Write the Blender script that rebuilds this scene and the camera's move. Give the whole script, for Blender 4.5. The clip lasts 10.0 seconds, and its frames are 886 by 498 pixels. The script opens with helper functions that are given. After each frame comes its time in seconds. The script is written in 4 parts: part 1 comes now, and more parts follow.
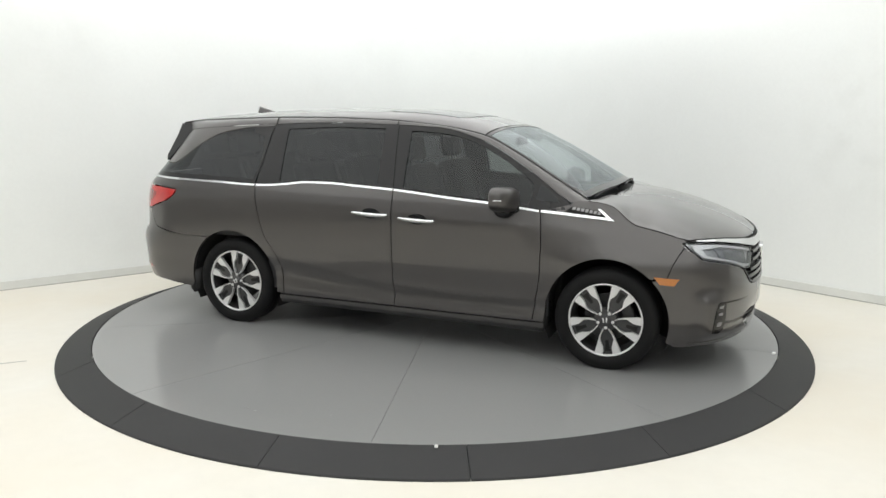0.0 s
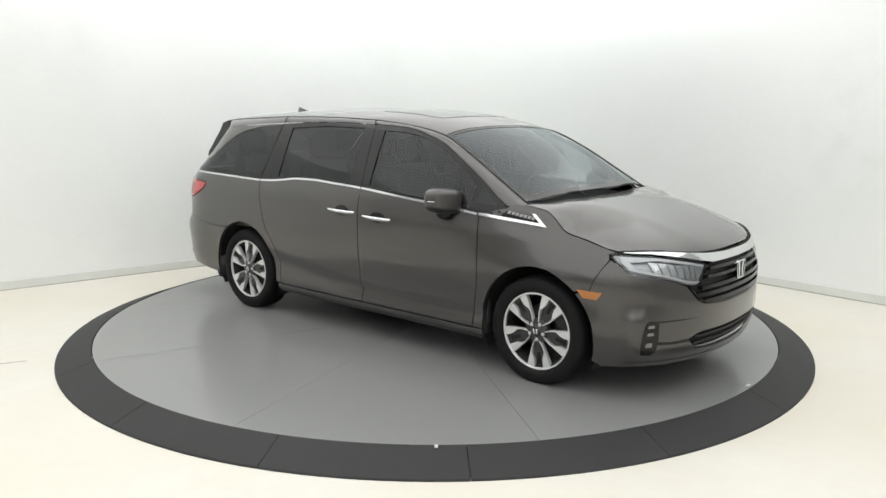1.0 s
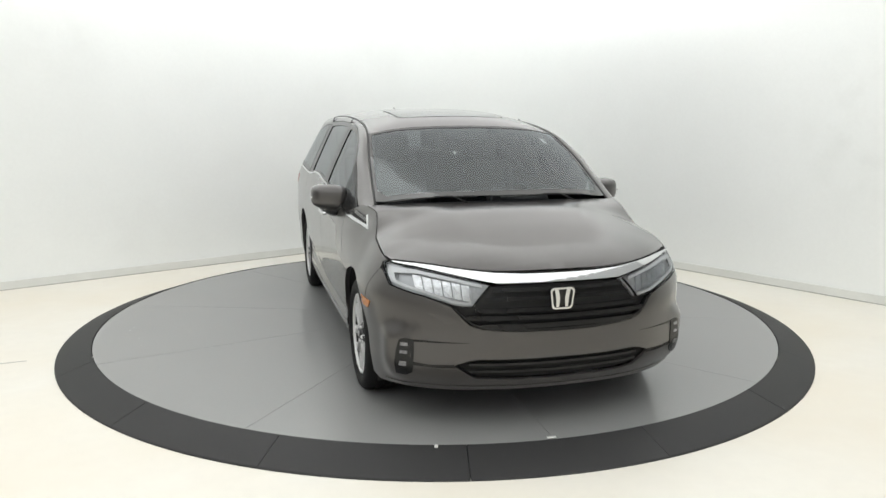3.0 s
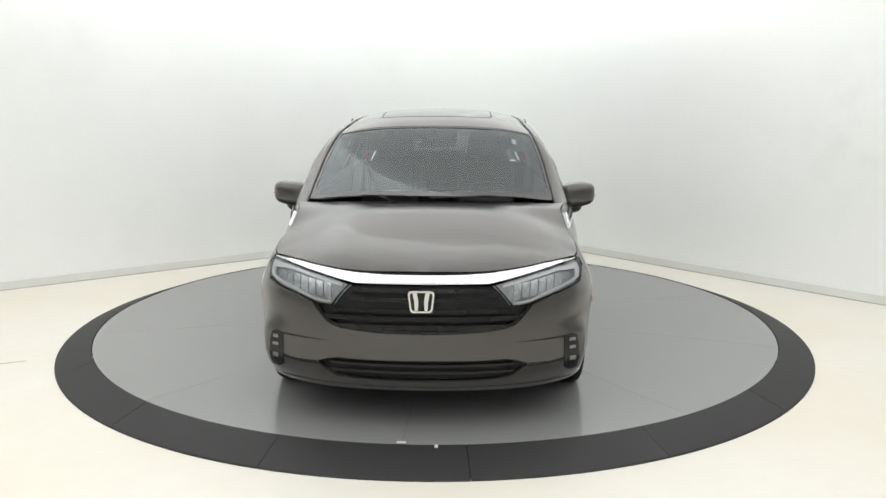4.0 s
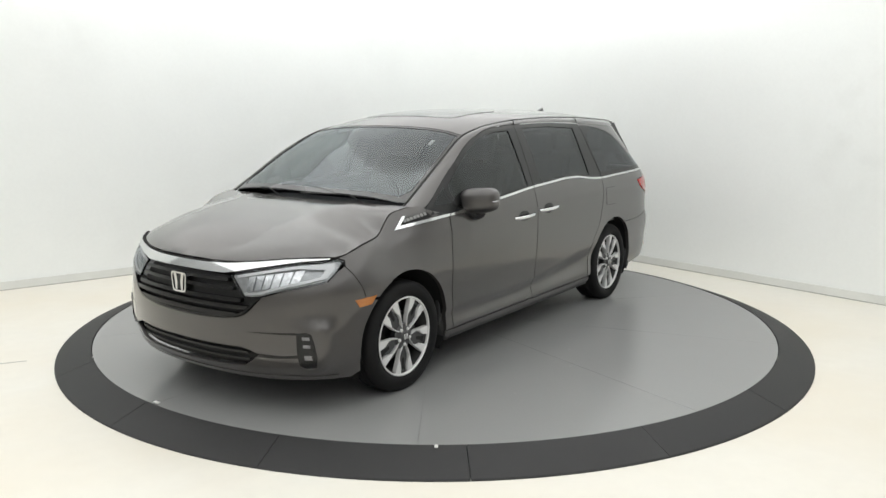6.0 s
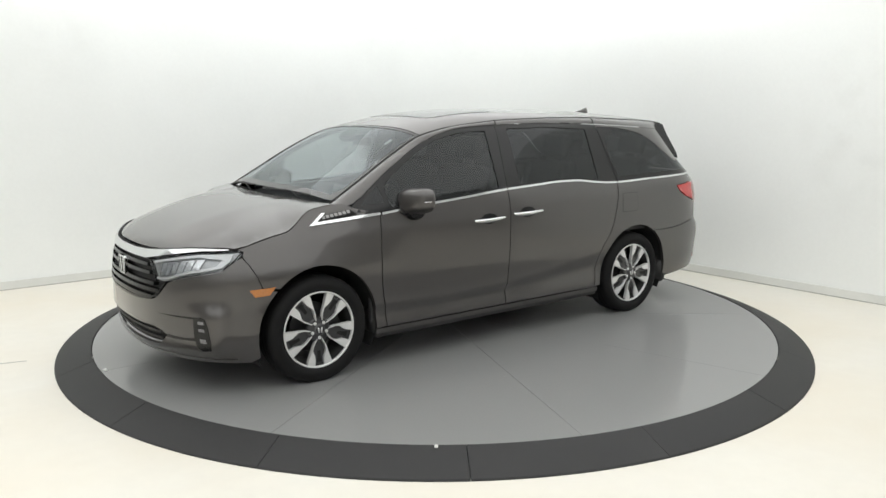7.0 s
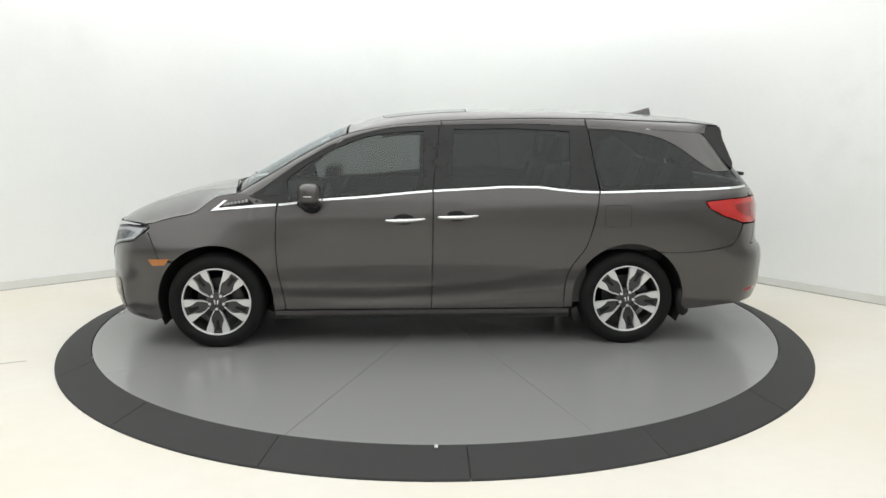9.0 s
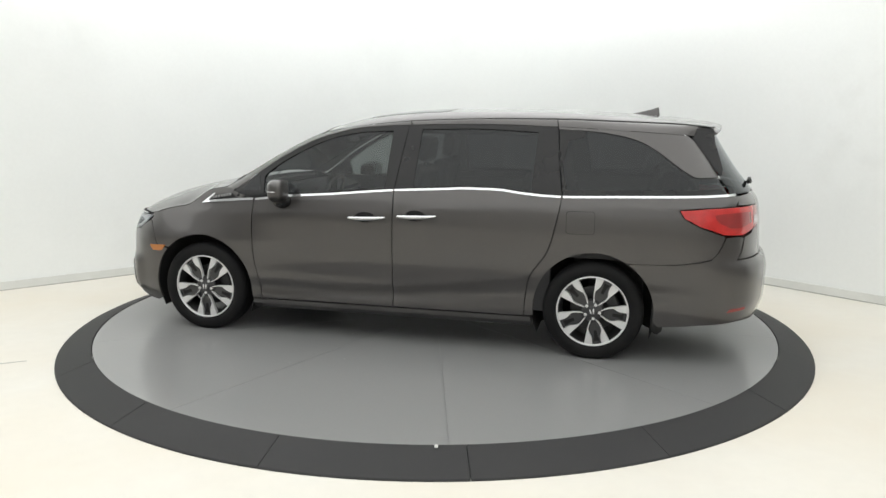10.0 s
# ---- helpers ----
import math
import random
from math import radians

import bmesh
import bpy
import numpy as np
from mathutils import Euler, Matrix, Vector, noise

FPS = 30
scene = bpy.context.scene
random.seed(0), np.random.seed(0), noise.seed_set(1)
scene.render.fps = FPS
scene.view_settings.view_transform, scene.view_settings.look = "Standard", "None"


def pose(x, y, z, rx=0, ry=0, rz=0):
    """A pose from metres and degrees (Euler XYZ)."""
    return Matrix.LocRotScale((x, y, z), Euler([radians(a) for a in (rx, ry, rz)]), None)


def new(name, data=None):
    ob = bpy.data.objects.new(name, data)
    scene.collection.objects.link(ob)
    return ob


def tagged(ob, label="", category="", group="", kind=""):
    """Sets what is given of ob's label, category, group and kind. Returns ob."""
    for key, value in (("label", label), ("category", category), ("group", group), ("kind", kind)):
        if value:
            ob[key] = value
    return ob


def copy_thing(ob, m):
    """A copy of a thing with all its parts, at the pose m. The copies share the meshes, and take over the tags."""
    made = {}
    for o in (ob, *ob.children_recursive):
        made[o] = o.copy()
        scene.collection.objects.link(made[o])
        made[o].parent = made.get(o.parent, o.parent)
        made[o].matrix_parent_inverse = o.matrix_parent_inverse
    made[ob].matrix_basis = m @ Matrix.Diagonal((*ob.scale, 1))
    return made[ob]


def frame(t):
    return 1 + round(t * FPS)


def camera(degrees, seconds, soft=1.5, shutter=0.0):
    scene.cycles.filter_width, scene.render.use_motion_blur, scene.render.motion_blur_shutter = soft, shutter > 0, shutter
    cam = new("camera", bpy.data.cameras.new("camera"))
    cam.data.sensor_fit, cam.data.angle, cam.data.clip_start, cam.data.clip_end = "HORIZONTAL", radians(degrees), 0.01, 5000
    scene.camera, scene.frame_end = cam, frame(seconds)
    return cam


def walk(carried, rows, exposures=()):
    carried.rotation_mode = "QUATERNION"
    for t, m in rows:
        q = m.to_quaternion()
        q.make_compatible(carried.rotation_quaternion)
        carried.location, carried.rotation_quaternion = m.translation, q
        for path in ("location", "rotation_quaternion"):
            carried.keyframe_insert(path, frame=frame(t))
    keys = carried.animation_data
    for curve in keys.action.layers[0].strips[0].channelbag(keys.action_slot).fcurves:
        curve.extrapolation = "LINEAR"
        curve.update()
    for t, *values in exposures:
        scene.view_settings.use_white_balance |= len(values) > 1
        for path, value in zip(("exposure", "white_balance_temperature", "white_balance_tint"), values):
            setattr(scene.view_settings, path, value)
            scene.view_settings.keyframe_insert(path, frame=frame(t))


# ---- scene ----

# ---------------------------------------------------------------- camera
cam = camera(59.07, 10.0, soft=1.5)
EYE = pose(0, -6.53, 1.797, 79.88, 0, -0.48) @ pose(0, 0, 0, 0, 0, 0.18)
NEUTRAL, COOL = (0.0, 6500, 10), (0.0, 6200, 16)
walk(cam, [(0, EYE), (10, EYE)], [(0, *NEUTRAL), (8.4, *NEUTRAL), (8.5, *COOL), (8.6, *NEUTRAL), (9.7, *NEUTRAL), (9.8, *COOL), (9.9, *NEUTRAL), (10, *NEUTRAL)])

# ---------------------------------------------------------------- light
DECK = 0.081            # top of the turntable above the floor
world = bpy.data.worlds.new("world")
world.use_nodes = True
world.node_tree.nodes["Background"].inputs[0].default_value = (0.9, 0.95, 1.0, 1)
world.node_tree.nodes["Background"].inputs[1].default_value = 0.05
scene.world = world


def area_lamp(name, m, sx, sy, power, colour=(1, 1, 1), shape="RECTANGLE"):
    data = bpy.data.lights.new(name, "AREA")
    data.shape, data.size, data.size_y, data.energy, data.color = shape, sx, sy, power, colour
    ob = new(name, data)
    ob.matrix_world = m
    return ob


# added fill light, as wide as the ceiling, to brighten the room evenly
area_lamp("ceiling_fill", pose(-0.6, -1.9, 4.36), 13.9, 13.9, 660, (0.982, 1.0, 0.997))

# ---------------------------------------------------------------- materials


def material(name, colour, rough=0.5, metal=0.0, coat=0.0, grain=0.0, scale=40.0, stain=0.0, stain_scale=1.5, bump=0.0, spec=0.5, tint=None, rough_var=0.0, coat_rough=0.02):
    m = bpy.data.materials.new(name)
    m.use_nodes = True
    nt = m.node_tree
    b = nt.nodes["Principled BSDF"]
    b.inputs["Base Color"].default_value = (*colour, 1)
    b.inputs["Roughness"].default_value = rough
    b.inputs["Metallic"].default_value = metal
    b.inputs["Coat Weight"].default_value = coat
    b.inputs["Coat Roughness"].default_value = coat_rough
    b.inputs["Specular IOR Level"].default_value = spec
    co = nt.nodes.new("ShaderNodeTexCoord")

    def noise_node(sc, detail):
        n = nt.nodes.new("ShaderNodeTexNoise")
        n.inputs["Scale"].default_value, n.inputs["Detail"].default_value = sc, detail
        nt.links.new(co.outputs["Object"], n.inputs["Vector"])
        return n
    last = None
    for amount, sc, det, other in ((grain, scale, 4, None), (stain, stain_scale, 6, tint)):
        if amount:
            n = noise_node(sc, det)
            ramp = nt.nodes.new("ShaderNodeMapRange")
            ramp.inputs["From Min"].default_value, ramp.inputs["From Max"].default_value = 0.35, 0.65
            ramp.inputs["To Min"].default_value, ramp.inputs["To Max"].default_value = 0.0, amount
            nt.links.new(n.outputs["Fac"], ramp.inputs["Value"])
            mix = nt.nodes.new("ShaderNodeMix")
            mix.data_type = "RGBA"
            if last is None:
                mix.inputs[6].default_value = (*colour, 1)
            else:
                nt.links.new(last, mix.inputs[6])
            mix.inputs[7].default_value = (*(other or [c * 0.55 for c in colour]), 1)
            nt.links.new(ramp.outputs[0], mix.inputs[0])
            last = mix.outputs[2]
    if last is not None:
        nt.links.new(last, b.inputs["Base Color"])
    if rough_var:
        n = noise_node(stain_scale * 2.3, 5)
        ramp = nt.nodes.new("ShaderNodeMapRange")
        ramp.inputs["From Min"].default_value, ramp.inputs["From Max"].default_value = 0.3, 0.7
        ramp.inputs["To Min"].default_value, ramp.inputs["To Max"].default_value = rough - rough_var, rough + rough_var
        nt.links.new(n.outputs["Fac"], ramp.inputs["Value"])
        nt.links.new(ramp.outputs[0], b.inputs["Roughness"])
    if bump:
        n = noise_node(scale, 5)
        bp = nt.nodes.new("ShaderNodeBump")
        bp.inputs["Strength"].default_value, bp.inputs["Distance"].default_value = bump, 0.004
        nt.links.new(n.outputs["Fac"], bp.inputs["Height"])
        nt.links.new(bp.outputs[0], b.inputs["Normal"])
    return m


def glass_material(name, tint, gloss=0.02, ior=1.5, sheen=(0.9, 0.93, 0.95)):
    """Thin tinted pane: tinted straight-through light and a Fresnel mirror."""
    m = bpy.data.materials.new(name)
    m.use_nodes = True
    nt = m.node_tree
    nt.nodes.remove(nt.nodes["Principled BSDF"])
    tr, gl, mix, fr = (nt.nodes.new("ShaderNode" + k) for k in ("BsdfTransparent", "BsdfGlossy", "MixShader", "Fresnel"))
    tr.inputs[0].default_value = (*tint, 1)
    gl.inputs["Roughness"].default_value = gloss
    gl.inputs["Color"].default_value = (*sheen, 1)
    fr.inputs["IOR"].default_value = ior
    nt.links.new(fr.outputs[0], mix.inputs[0])
    nt.links.new(tr.outputs[0], mix.inputs[1])
    nt.links.new(gl.outputs[0], mix.inputs[2])
    nt.links.new(mix.outputs[0], nt.nodes["Material Output"].inputs[0])
    return m


def glow_material(name, colour, strength):
    m = bpy.data.materials.new(name)
    m.use_nodes = True
    b = m.node_tree.nodes["Principled BSDF"]
    b.inputs["Base Color"].default_value = (*colour, 1)
    b.inputs["Emission Color"].default_value = (*colour, 1)
    b.inputs["Emission Strength"].default_value = strength
    return m


PAINT = material("brown_grey_metallic_paint", (0.0662, 0.0612, 0.0598), 0.36, 0.4, 1.0, grain=0.25, scale=900, stain=0.06, stain_scale=3, coat_rough=0.09)
BLACK_GLOSS = material("gloss_black_trim", (0.010, 0.010, 0.011), 0.2, 0, 0.0, stain=0.2, stain_scale=5, spec=0.36)
BLACK_PLASTIC = material("black_plastic", (0.018, 0.018, 0.018), 0.55, grain=0.3, scale=300, bump=0.1)
DARK = material("black_liner", (0.008, 0.008, 0.008), 0.9, grain=0.3, scale=60)
RUBBER = material("tyre_rubber", (0.009, 0.009, 0.0095), 0.68, grain=0.3, scale=120, stain=0.2, stain_scale=6, bump=0.15, spec=0.22)
CHROME = material("chrome", (0.74, 0.75, 0.76), 0.09, 1.0, stain=0.1, stain_scale=8)
MACHINED = material("machined_alloy", (0.76, 0.76, 0.76), 0.34, 0.3, grain=0.15, scale=250)
GREY_ALLOY = material("painted_dark_alloy", (0.045, 0.045, 0.047), 0.34, 0.3, 0.4, stain=0.2, stain_scale=12)
IRON = material("brake_iron", (0.07, 0.07, 0.072), 0.5, 0.6, grain=0.4, scale=60)
STEEL = material("brake_steel", (0.3, 0.3, 0.3), 0.4, 0.9, grain=0.4, scale=80)
RED_LENS = material("red_lens", (0.55, 0.022, 0.02), 0.12, 0, 0.8, stain=0.35, stain_scale=22)
RED_DARK = material("dark_red_lens", (0.3, 0.012, 0.012), 0.1, 0, 0.8, stain=0.3, stain_scale=14)
AMBER = material("amber_lens", (0.50, 0.18, 0.035), 0.2, 0, 0.6, grain=0.35, scale=120)
REFLECTOR = material("lamp_reflector", (0.82, 0.83, 0.85), 0.22, 0.75, grain=0.6, scale=45, bump=0.4)
LAMP_GREY = material("lamp_housing", (0.58, 0.59, 0.61), 0.3, 0.35, grain=0.5, scale=35)
FOG_GREY = material("fog_lamp_lens", (0.22, 0.22, 0.23), 0.15, 0.4, 0.5, grain=0.6, scale=90)
LIGHT_BAR = material("lamp_light_guide", (0.9, 0.9, 0.91), 0.25, 0.0, 0.5)
LEATHER = material("grey_leather", (0.055, 0.054, 0.055), 0.55, grain=0.25, scale=200, stain=0.2, stain_scale=8, bump=0.2)
DASH = material("dark_dashboard", (0.035, 0.035, 0.037), 0.6, grain=0.3, scale=150, bump=0.2)
LINER = material("headlining", (0.22, 0.215, 0.2), 0.9, grain=0.2, scale=200)
WHITE_MARK = material("white_marking", (0.78, 0.78, 0.76), 0.5, stain=0.3, stain_scale=30)
GLASS_CLEAR = glass_material("windscreen_glass", (0.80, 0.86, 0.87), ior=1.85, sheen=(0.87, 0.93, 0.955))
GLASS_FRONT = glass_material("front_door_glass", (0.34, 0.365, 0.36))
GLASS_TINT = glass_material("privacy_glass", (0.10, 0.105, 0.11))
GLASS_LAMP = glass_material("lamp_glass", (0.93, 0.94, 0.95), ior=1.45)
GLASS_ROOF = material("dark_sunroof_glass", (0.02, 0.02, 0.022), 0.12, 0, 0.45, stain=0.2, stain_scale=4)
GLASS_PRINT = material("black_printed_glass", (0.012, 0.012, 0.013), 0.03, spec=0.9, stain=0.2, stain_scale=9)
WALL = material("white_wall_paint", (0.92, 0.94, 0.93), 0.6, grain=0.03, scale=30, stain=0.12, stain_scale=1.3, tint=(0.77, 0.79, 0.775), bump=0.05)


def smudges(m, dark, share):
    """Grey rubbed patches: large soft islands broken up by finer streaks."""
    nt = m.node_tree
    b = nt.nodes["Principled BSDF"]
    before = b.inputs["Base Color"].links[0].from_socket
    co = nt.nodes.new("ShaderNodeTexCoord")
    facs = []
    for sc, lo, hi in ((0.55, 0.52, 0.70), (3.2, 0.42, 0.66)):
        n, r = nt.nodes.new("ShaderNodeTexNoise"), nt.nodes.new("ShaderNodeMapRange")
        n.inputs["Scale"].default_value, n.inputs["Detail"].default_value = sc, 6
        r.inputs["From Min"].default_value, r.inputs["From Max"].default_value = lo, hi
        nt.links.new(co.outputs["Object"], n.inputs["Vector"])
        nt.links.new(n.outputs["Fac"], r.inputs["Value"])
        facs.append(r.outputs[0])
    mul, mix = nt.nodes.new("ShaderNodeMath"), nt.nodes.new("ShaderNodeMix")
    mul.operation = "MULTIPLY"
    nt.links.new(facs[0], mul.inputs[0])
    nt.links.new(facs[1], mul.inputs[1])
    amount = nt.nodes.new("ShaderNodeMath")
    amount.operation = "MULTIPLY"
    amount.inputs[1].default_value = share
    nt.links.new(mul.outputs[0], amount.inputs[0])
    mix.data_type = "RGBA"
    mix.inputs[7].default_value = (*dark, 1)
    nt.links.new(amount.outputs[0], mix.inputs[0])
    nt.links.new(before, mix.inputs[6])
    nt.links.new(mix.outputs[2], b.inputs["Base Color"])


smudges(WALL, (0.66, 0.67, 0.65), 0.15)
TRIM = material("white_trim", (0.79, 0.80, 0.77), 0.45, stain=0.15, stain_scale=3)
FLOOR = material("cream_floor_paint", (0.79, 0.768, 0.705), 0.5, grain=0.06, scale=9, stain=0.75, stain_scale=0.55, tint=(0.76, 0.70, 0.59), bump=0.08, rough_var=0.1)
# grey for the unseen side walls, chosen to throw less light on the van
WALL_DIMMING = material("unseen_wall_dimming_grey", (0.48, 0.483, 0.48), 0.7, grain=0.05, scale=30, stain=0.15, stain_scale=1.2, bump=0.05)
WALL_BACK = material("plain_white_wall_paint", (0.84, 0.845, 0.84), 0.7, grain=0.05, scale=30, stain=0.15, stain_scale=1.2, bump=0.05)
CEILING = material("white_ceiling", (0.85, 0.85, 0.84), 0.8, stain=0.05)
DECK_GREY = material("grey_deck_paint", (0.265, 0.267, 0.266), 0.2, 0, 0, grain=0.04, scale=60, stain=0.04, stain_scale=0.7, rough_var=0.02, spec=0.6)
RAMP_RUBBER = material("black_rubber_ramp", (0.018, 0.018, 0.019), 0.62, grain=0.3, scale=260, stain=0.25, stain_scale=3, bump=0.25)
FABRIC = glow_material("lit_diffuser_fabric", (1.0, 1.0, 1.0), 0.92)

# ---------------------------------------------------------------- mesh helpers


def link_mesh(name, bm, mats, parent=None, label="", smooth=False, normal_of=None):
    me = bpy.data.meshes.new(name)
    bm.normal_update()
    # skin faces shade by the true surface, turned-in edges by their own face
    fine = normal_of and [normal_of[v] if all(q in normal_of for q in f.verts) else f.normal.copy() for f in bm.faces for v in f.verts]
    bm.to_mesh(me)
    bm.free()
    for m in (mats if isinstance(mats, (list, tuple)) else [mats]):
        me.materials.append(m)
    if smooth:
        for p in me.polygons:
            p.use_smooth = True
    if fine:
        me.normals_split_custom_set(fine)
    ob = new(name, me)
    if parent is not None:
        ob.parent = parent
    if label:
        ob["label"] = label
    return ob


def part(name, bm, mat, parent, label="", smooth=True, normal_of=None):
    return link_mesh(name, bm, mat, parent, label, smooth, normal_of)


def pchip(pts):
    """Monotone cubic through (x, y) points."""
    pts = sorted(pts)
    xs, ys_ = np.array([p[0] for p in pts], float), np.array([p[1] for p in pts], float)
    h, d = np.diff(xs), np.diff(ys_) / np.diff(xs)
    m = np.zeros(len(xs))
    m[0], m[-1] = d[0], d[-1]
    for i in range(1, len(xs) - 1):
        if d[i - 1] * d[i] > 0:
            w1, w2 = 2 * h[i] + h[i - 1], h[i] + 2 * h[i - 1]
            m[i] = (w1 + w2) / (w1 / d[i - 1] + w2 / d[i])
    xs, ys_, m, h = xs.tolist(), ys_.tolist(), m.tolist(), h.tolist()

    def f(x):
        if x <= xs[0]:
            return ys_[0]
        if x >= xs[-1]:
            return ys_[-1]
        i = 0
        while x > xs[i + 1]:
            i += 1
        t = (x - xs[i]) / h[i]
        return ((1 + 2 * t) * (1 - t) ** 2 * ys_[i] + t * (1 - t) ** 2 * h[i] * m[i]
                + t * t * (3 - 2 * t) * ys_[i + 1] + t * t * (t - 1) * h[i] * m[i + 1])
    return f


def curve(pts, n=6):
    """Smooth open line through 2D points."""
    out = []
    P = [Vector(p) for p in pts]
    for i in range(len(P) - 1):
        a, b, c, d = P[max(i - 1, 0)], P[i], P[i + 1], P[min(i + 2, len(P) - 1)]
        for k in range(n):
            t = k / n
            out.append(tuple(0.5 * ((2 * b) + (c - a) * t + (2 * a - 5 * b + 4 * c - d) * t * t + (3 * b - a - 3 * c + d) * t ** 3)))
    out.append(tuple(P[-1]))
    return out


def inside(poly, x, y):
    r, j = False, len(poly) - 1
    for i in range(len(poly)):
        (xi, yi), (xj, yj) = poly[i], poly[j]
        if (yi > y) != (yj > y) and x < (xj - xi) * (y - yi) / (yj - yi) + xi:
            r = not r
        j = i
    return r


def dense(poly, step):
    out = []
    for i, a in enumerate(poly):
        b = poly[(i + 1) % len(poly)]
        n = max(1, int(math.hypot(b[0] - a[0], b[1] - a[1]) / step))
        out += [(a[0] + (b[0] - a[0]) * k / n, a[1] + (b[1] - a[1]) * k / n) for k in range(n)]
    return out


def panel(name, poly, lift, mat, parent, label="", out=0.0, depth=0.014, step=0.05, holes=()):
    """A sheet cut to an outline in a surface's own two coordinates, with turned-in edges.
    lift(u, v) gives the place in space; out lays it proud of the surface."""
    from mathutils.geometry import delaunay_2d_cdt
    loops = [dense(poly, step * 0.8)] + [dense(h, step * 0.8) for h in holes]
    verts, edges = [], []
    for lp in loops:
        k = len(verts)
        verts += [Vector(p) for p in lp]
        edges += [(k + i, k + (i + 1) % len(lp)) for i in range(len(lp))]
    us, vs = [p[0] for p in loops[0]], [p[1] for p in loops[0]]
    rim = [Vector(p) for lp in loops for p in lp]
    u = min(us) + step * 0.5
    row = 0
    while u < max(us):
        v = min(vs) + step * (0.5 if row % 2 else 0.15)
        while v < max(vs):
            if inside(loops[0], u, v) and not any(inside(h, u, v) for h in loops[1:]):
                if min((q[0] - u) ** 2 + (q[1] - v) ** 2 for q in rim) > (step * 0.45) ** 2:
                    verts.append(Vector((u, v)))
            v += step
        u += step
        row += 1
    vo, eo, fo, *_ = delaunay_2d_cdt(verts, edges, [], 0, 1e-6)

    def normal(u, v, e):
        p = lift(u, v)
        n = (lift(u + e, v) - lift(u - e, v)).cross(lift(u, v + e) - lift(u, v - e))
        if n.length < 1e-12:
            n = Vector((0, 0, 1))
        n.normalize()
        return -n if n.dot(p - Vector((0, 0, 0.75))) < 0 else n

    def at(u, v, d):
        return lift(u, v) + normal(u, v, 2e-3) * d
    bm = bmesh.new()
    bv = [bm.verts.new(at(v.x, v.y, out)) for v in vo]
    low = {}
    for f in fo:
        cx, cy = sum(vo[i].x for i in f) / 3, sum(vo[i].y for i in f) / 3
        if inside(loops[0], cx, cy) and not any(inside(h, cx, cy) for h in loops[1:]):
            bm.faces.new([bv[i] for i in f])
    bm.normal_update()
    mid = sum((f.calc_center_median() for f in bm.faces), Vector()) / max(1, len(bm.faces))
    nn = sum((f.normal * f.calc_area() for f in bm.faces), Vector())
    if nn.dot(mid - Vector((0, 0, 0.75))) < 0:
        bmesh.ops.reverse_faces(bm, faces=bm.faces[:])
    border = [e for e in bm.edges if len(e.link_faces) == 1]
    index = {v: i for i, v in enumerate(bv)}
    for e in border:
        for v in e.verts:
            if v not in low:
                q = vo[index[v]]
                low[v] = bm.verts.new(at(q.x, q.y, out - depth))
        a, b = e.verts
        lp = e.link_loops[0]
        if lp.vert is a:
            a, b = b, a
        bm.faces.new((a, b, low[b], low[a]))
        e.smooth = False
    bmesh.ops.delete(bm, geom=[v for v in bm.verts if not v.link_faces], context="VERTS")
    for e in bm.edges:
        if len(e.link_faces) == 2 and e.calc_face_angle() > 0.7:
            e.smooth = False
    fine = {v: normal(vo[i].x, vo[i].y, 0.016) for v, i in index.items() if v.is_valid}
    return part(name, bm, mat, parent, label, normal_of=fine)


def box_bm(sx, sy, sz, m=None, bevel=0.0, seg=2):
    bm = bmesh.new()
    bmesh.ops.create_cube(bm, size=1)
    for v in bm.verts:
        v.co = Vector((v.co.x * sx, v.co.y * sy, v.co.z * sz))
    if bevel:
        bmesh.ops.bevel(bm, geom=bm.edges[:] + bm.verts[:], offset=bevel, segments=seg, affect="EDGES", profile=0.6)
    if m is not None:
        bmesh.ops.transform(bm, matrix=m, verts=bm.verts[:])
    return bm


def lathe(profile, n=64, axis="y", closed=False):
    """Turn (radius, along) points about an axis."""
    bm = bmesh.new()
    rings = []
    for k in range(n):
        a = 2 * math.pi * k / n
        ring = []
        for r, h in profile:
            if axis == "y":
                ring.append(bm.verts.new((r * math.cos(a), h, r * math.sin(a))))
            else:
                ring.append(bm.verts.new((r * math.cos(a), r * math.sin(a), h)))
        rings.append(ring)
    m = len(profile)
    for k in range(n):
        a, b = rings[k], rings[(k + 1) % n]
        for i in range(m if closed else m - 1):
            bm.faces.new((a[i], a[(i + 1) % m], b[(i + 1) % m], b[i]))
    bmesh.ops.recalc_face_normals(bm, faces=bm.faces[:])
    for e in bm.edges:
        if len(e.link_faces) == 2 and e.calc_face_angle() > 0.6:
            e.smooth = False
    return bm


def prism(poly, h0, h1, plane="xz", bevel=0.0):
    """Outline in a plane, raised from h0 to h1 along the third axis."""
    bm = bmesh.new()

    def put(p, h):
        return (p[0], h, p[1]) if plane == "xz" else (p[0], p[1], h) if plane == "xy" else (h, p[0], p[1])
    a = [bm.verts.new(put(p, h0)) for p in poly]
    b = [bm.verts.new(put(p, h1)) for p in poly]
    bm.faces.new(a)
    bm.faces.new(b[::-1])
    for i in range(len(poly)):
        j = (i + 1) % len(poly)
        bm.faces.new((a[i], b[i], b[j], a[j]))
    bmesh.ops.recalc_face_normals(bm, faces=bm.faces[:])
    if bevel:
        bmesh.ops.bevel(bm, geom=bm.edges[:], offset=bevel, segments=2, affect="EDGES")
    for e in bm.edges:
        if len(e.link_faces) == 2 and e.calc_face_angle() > 0.5:
            e.smooth = False
    return bm


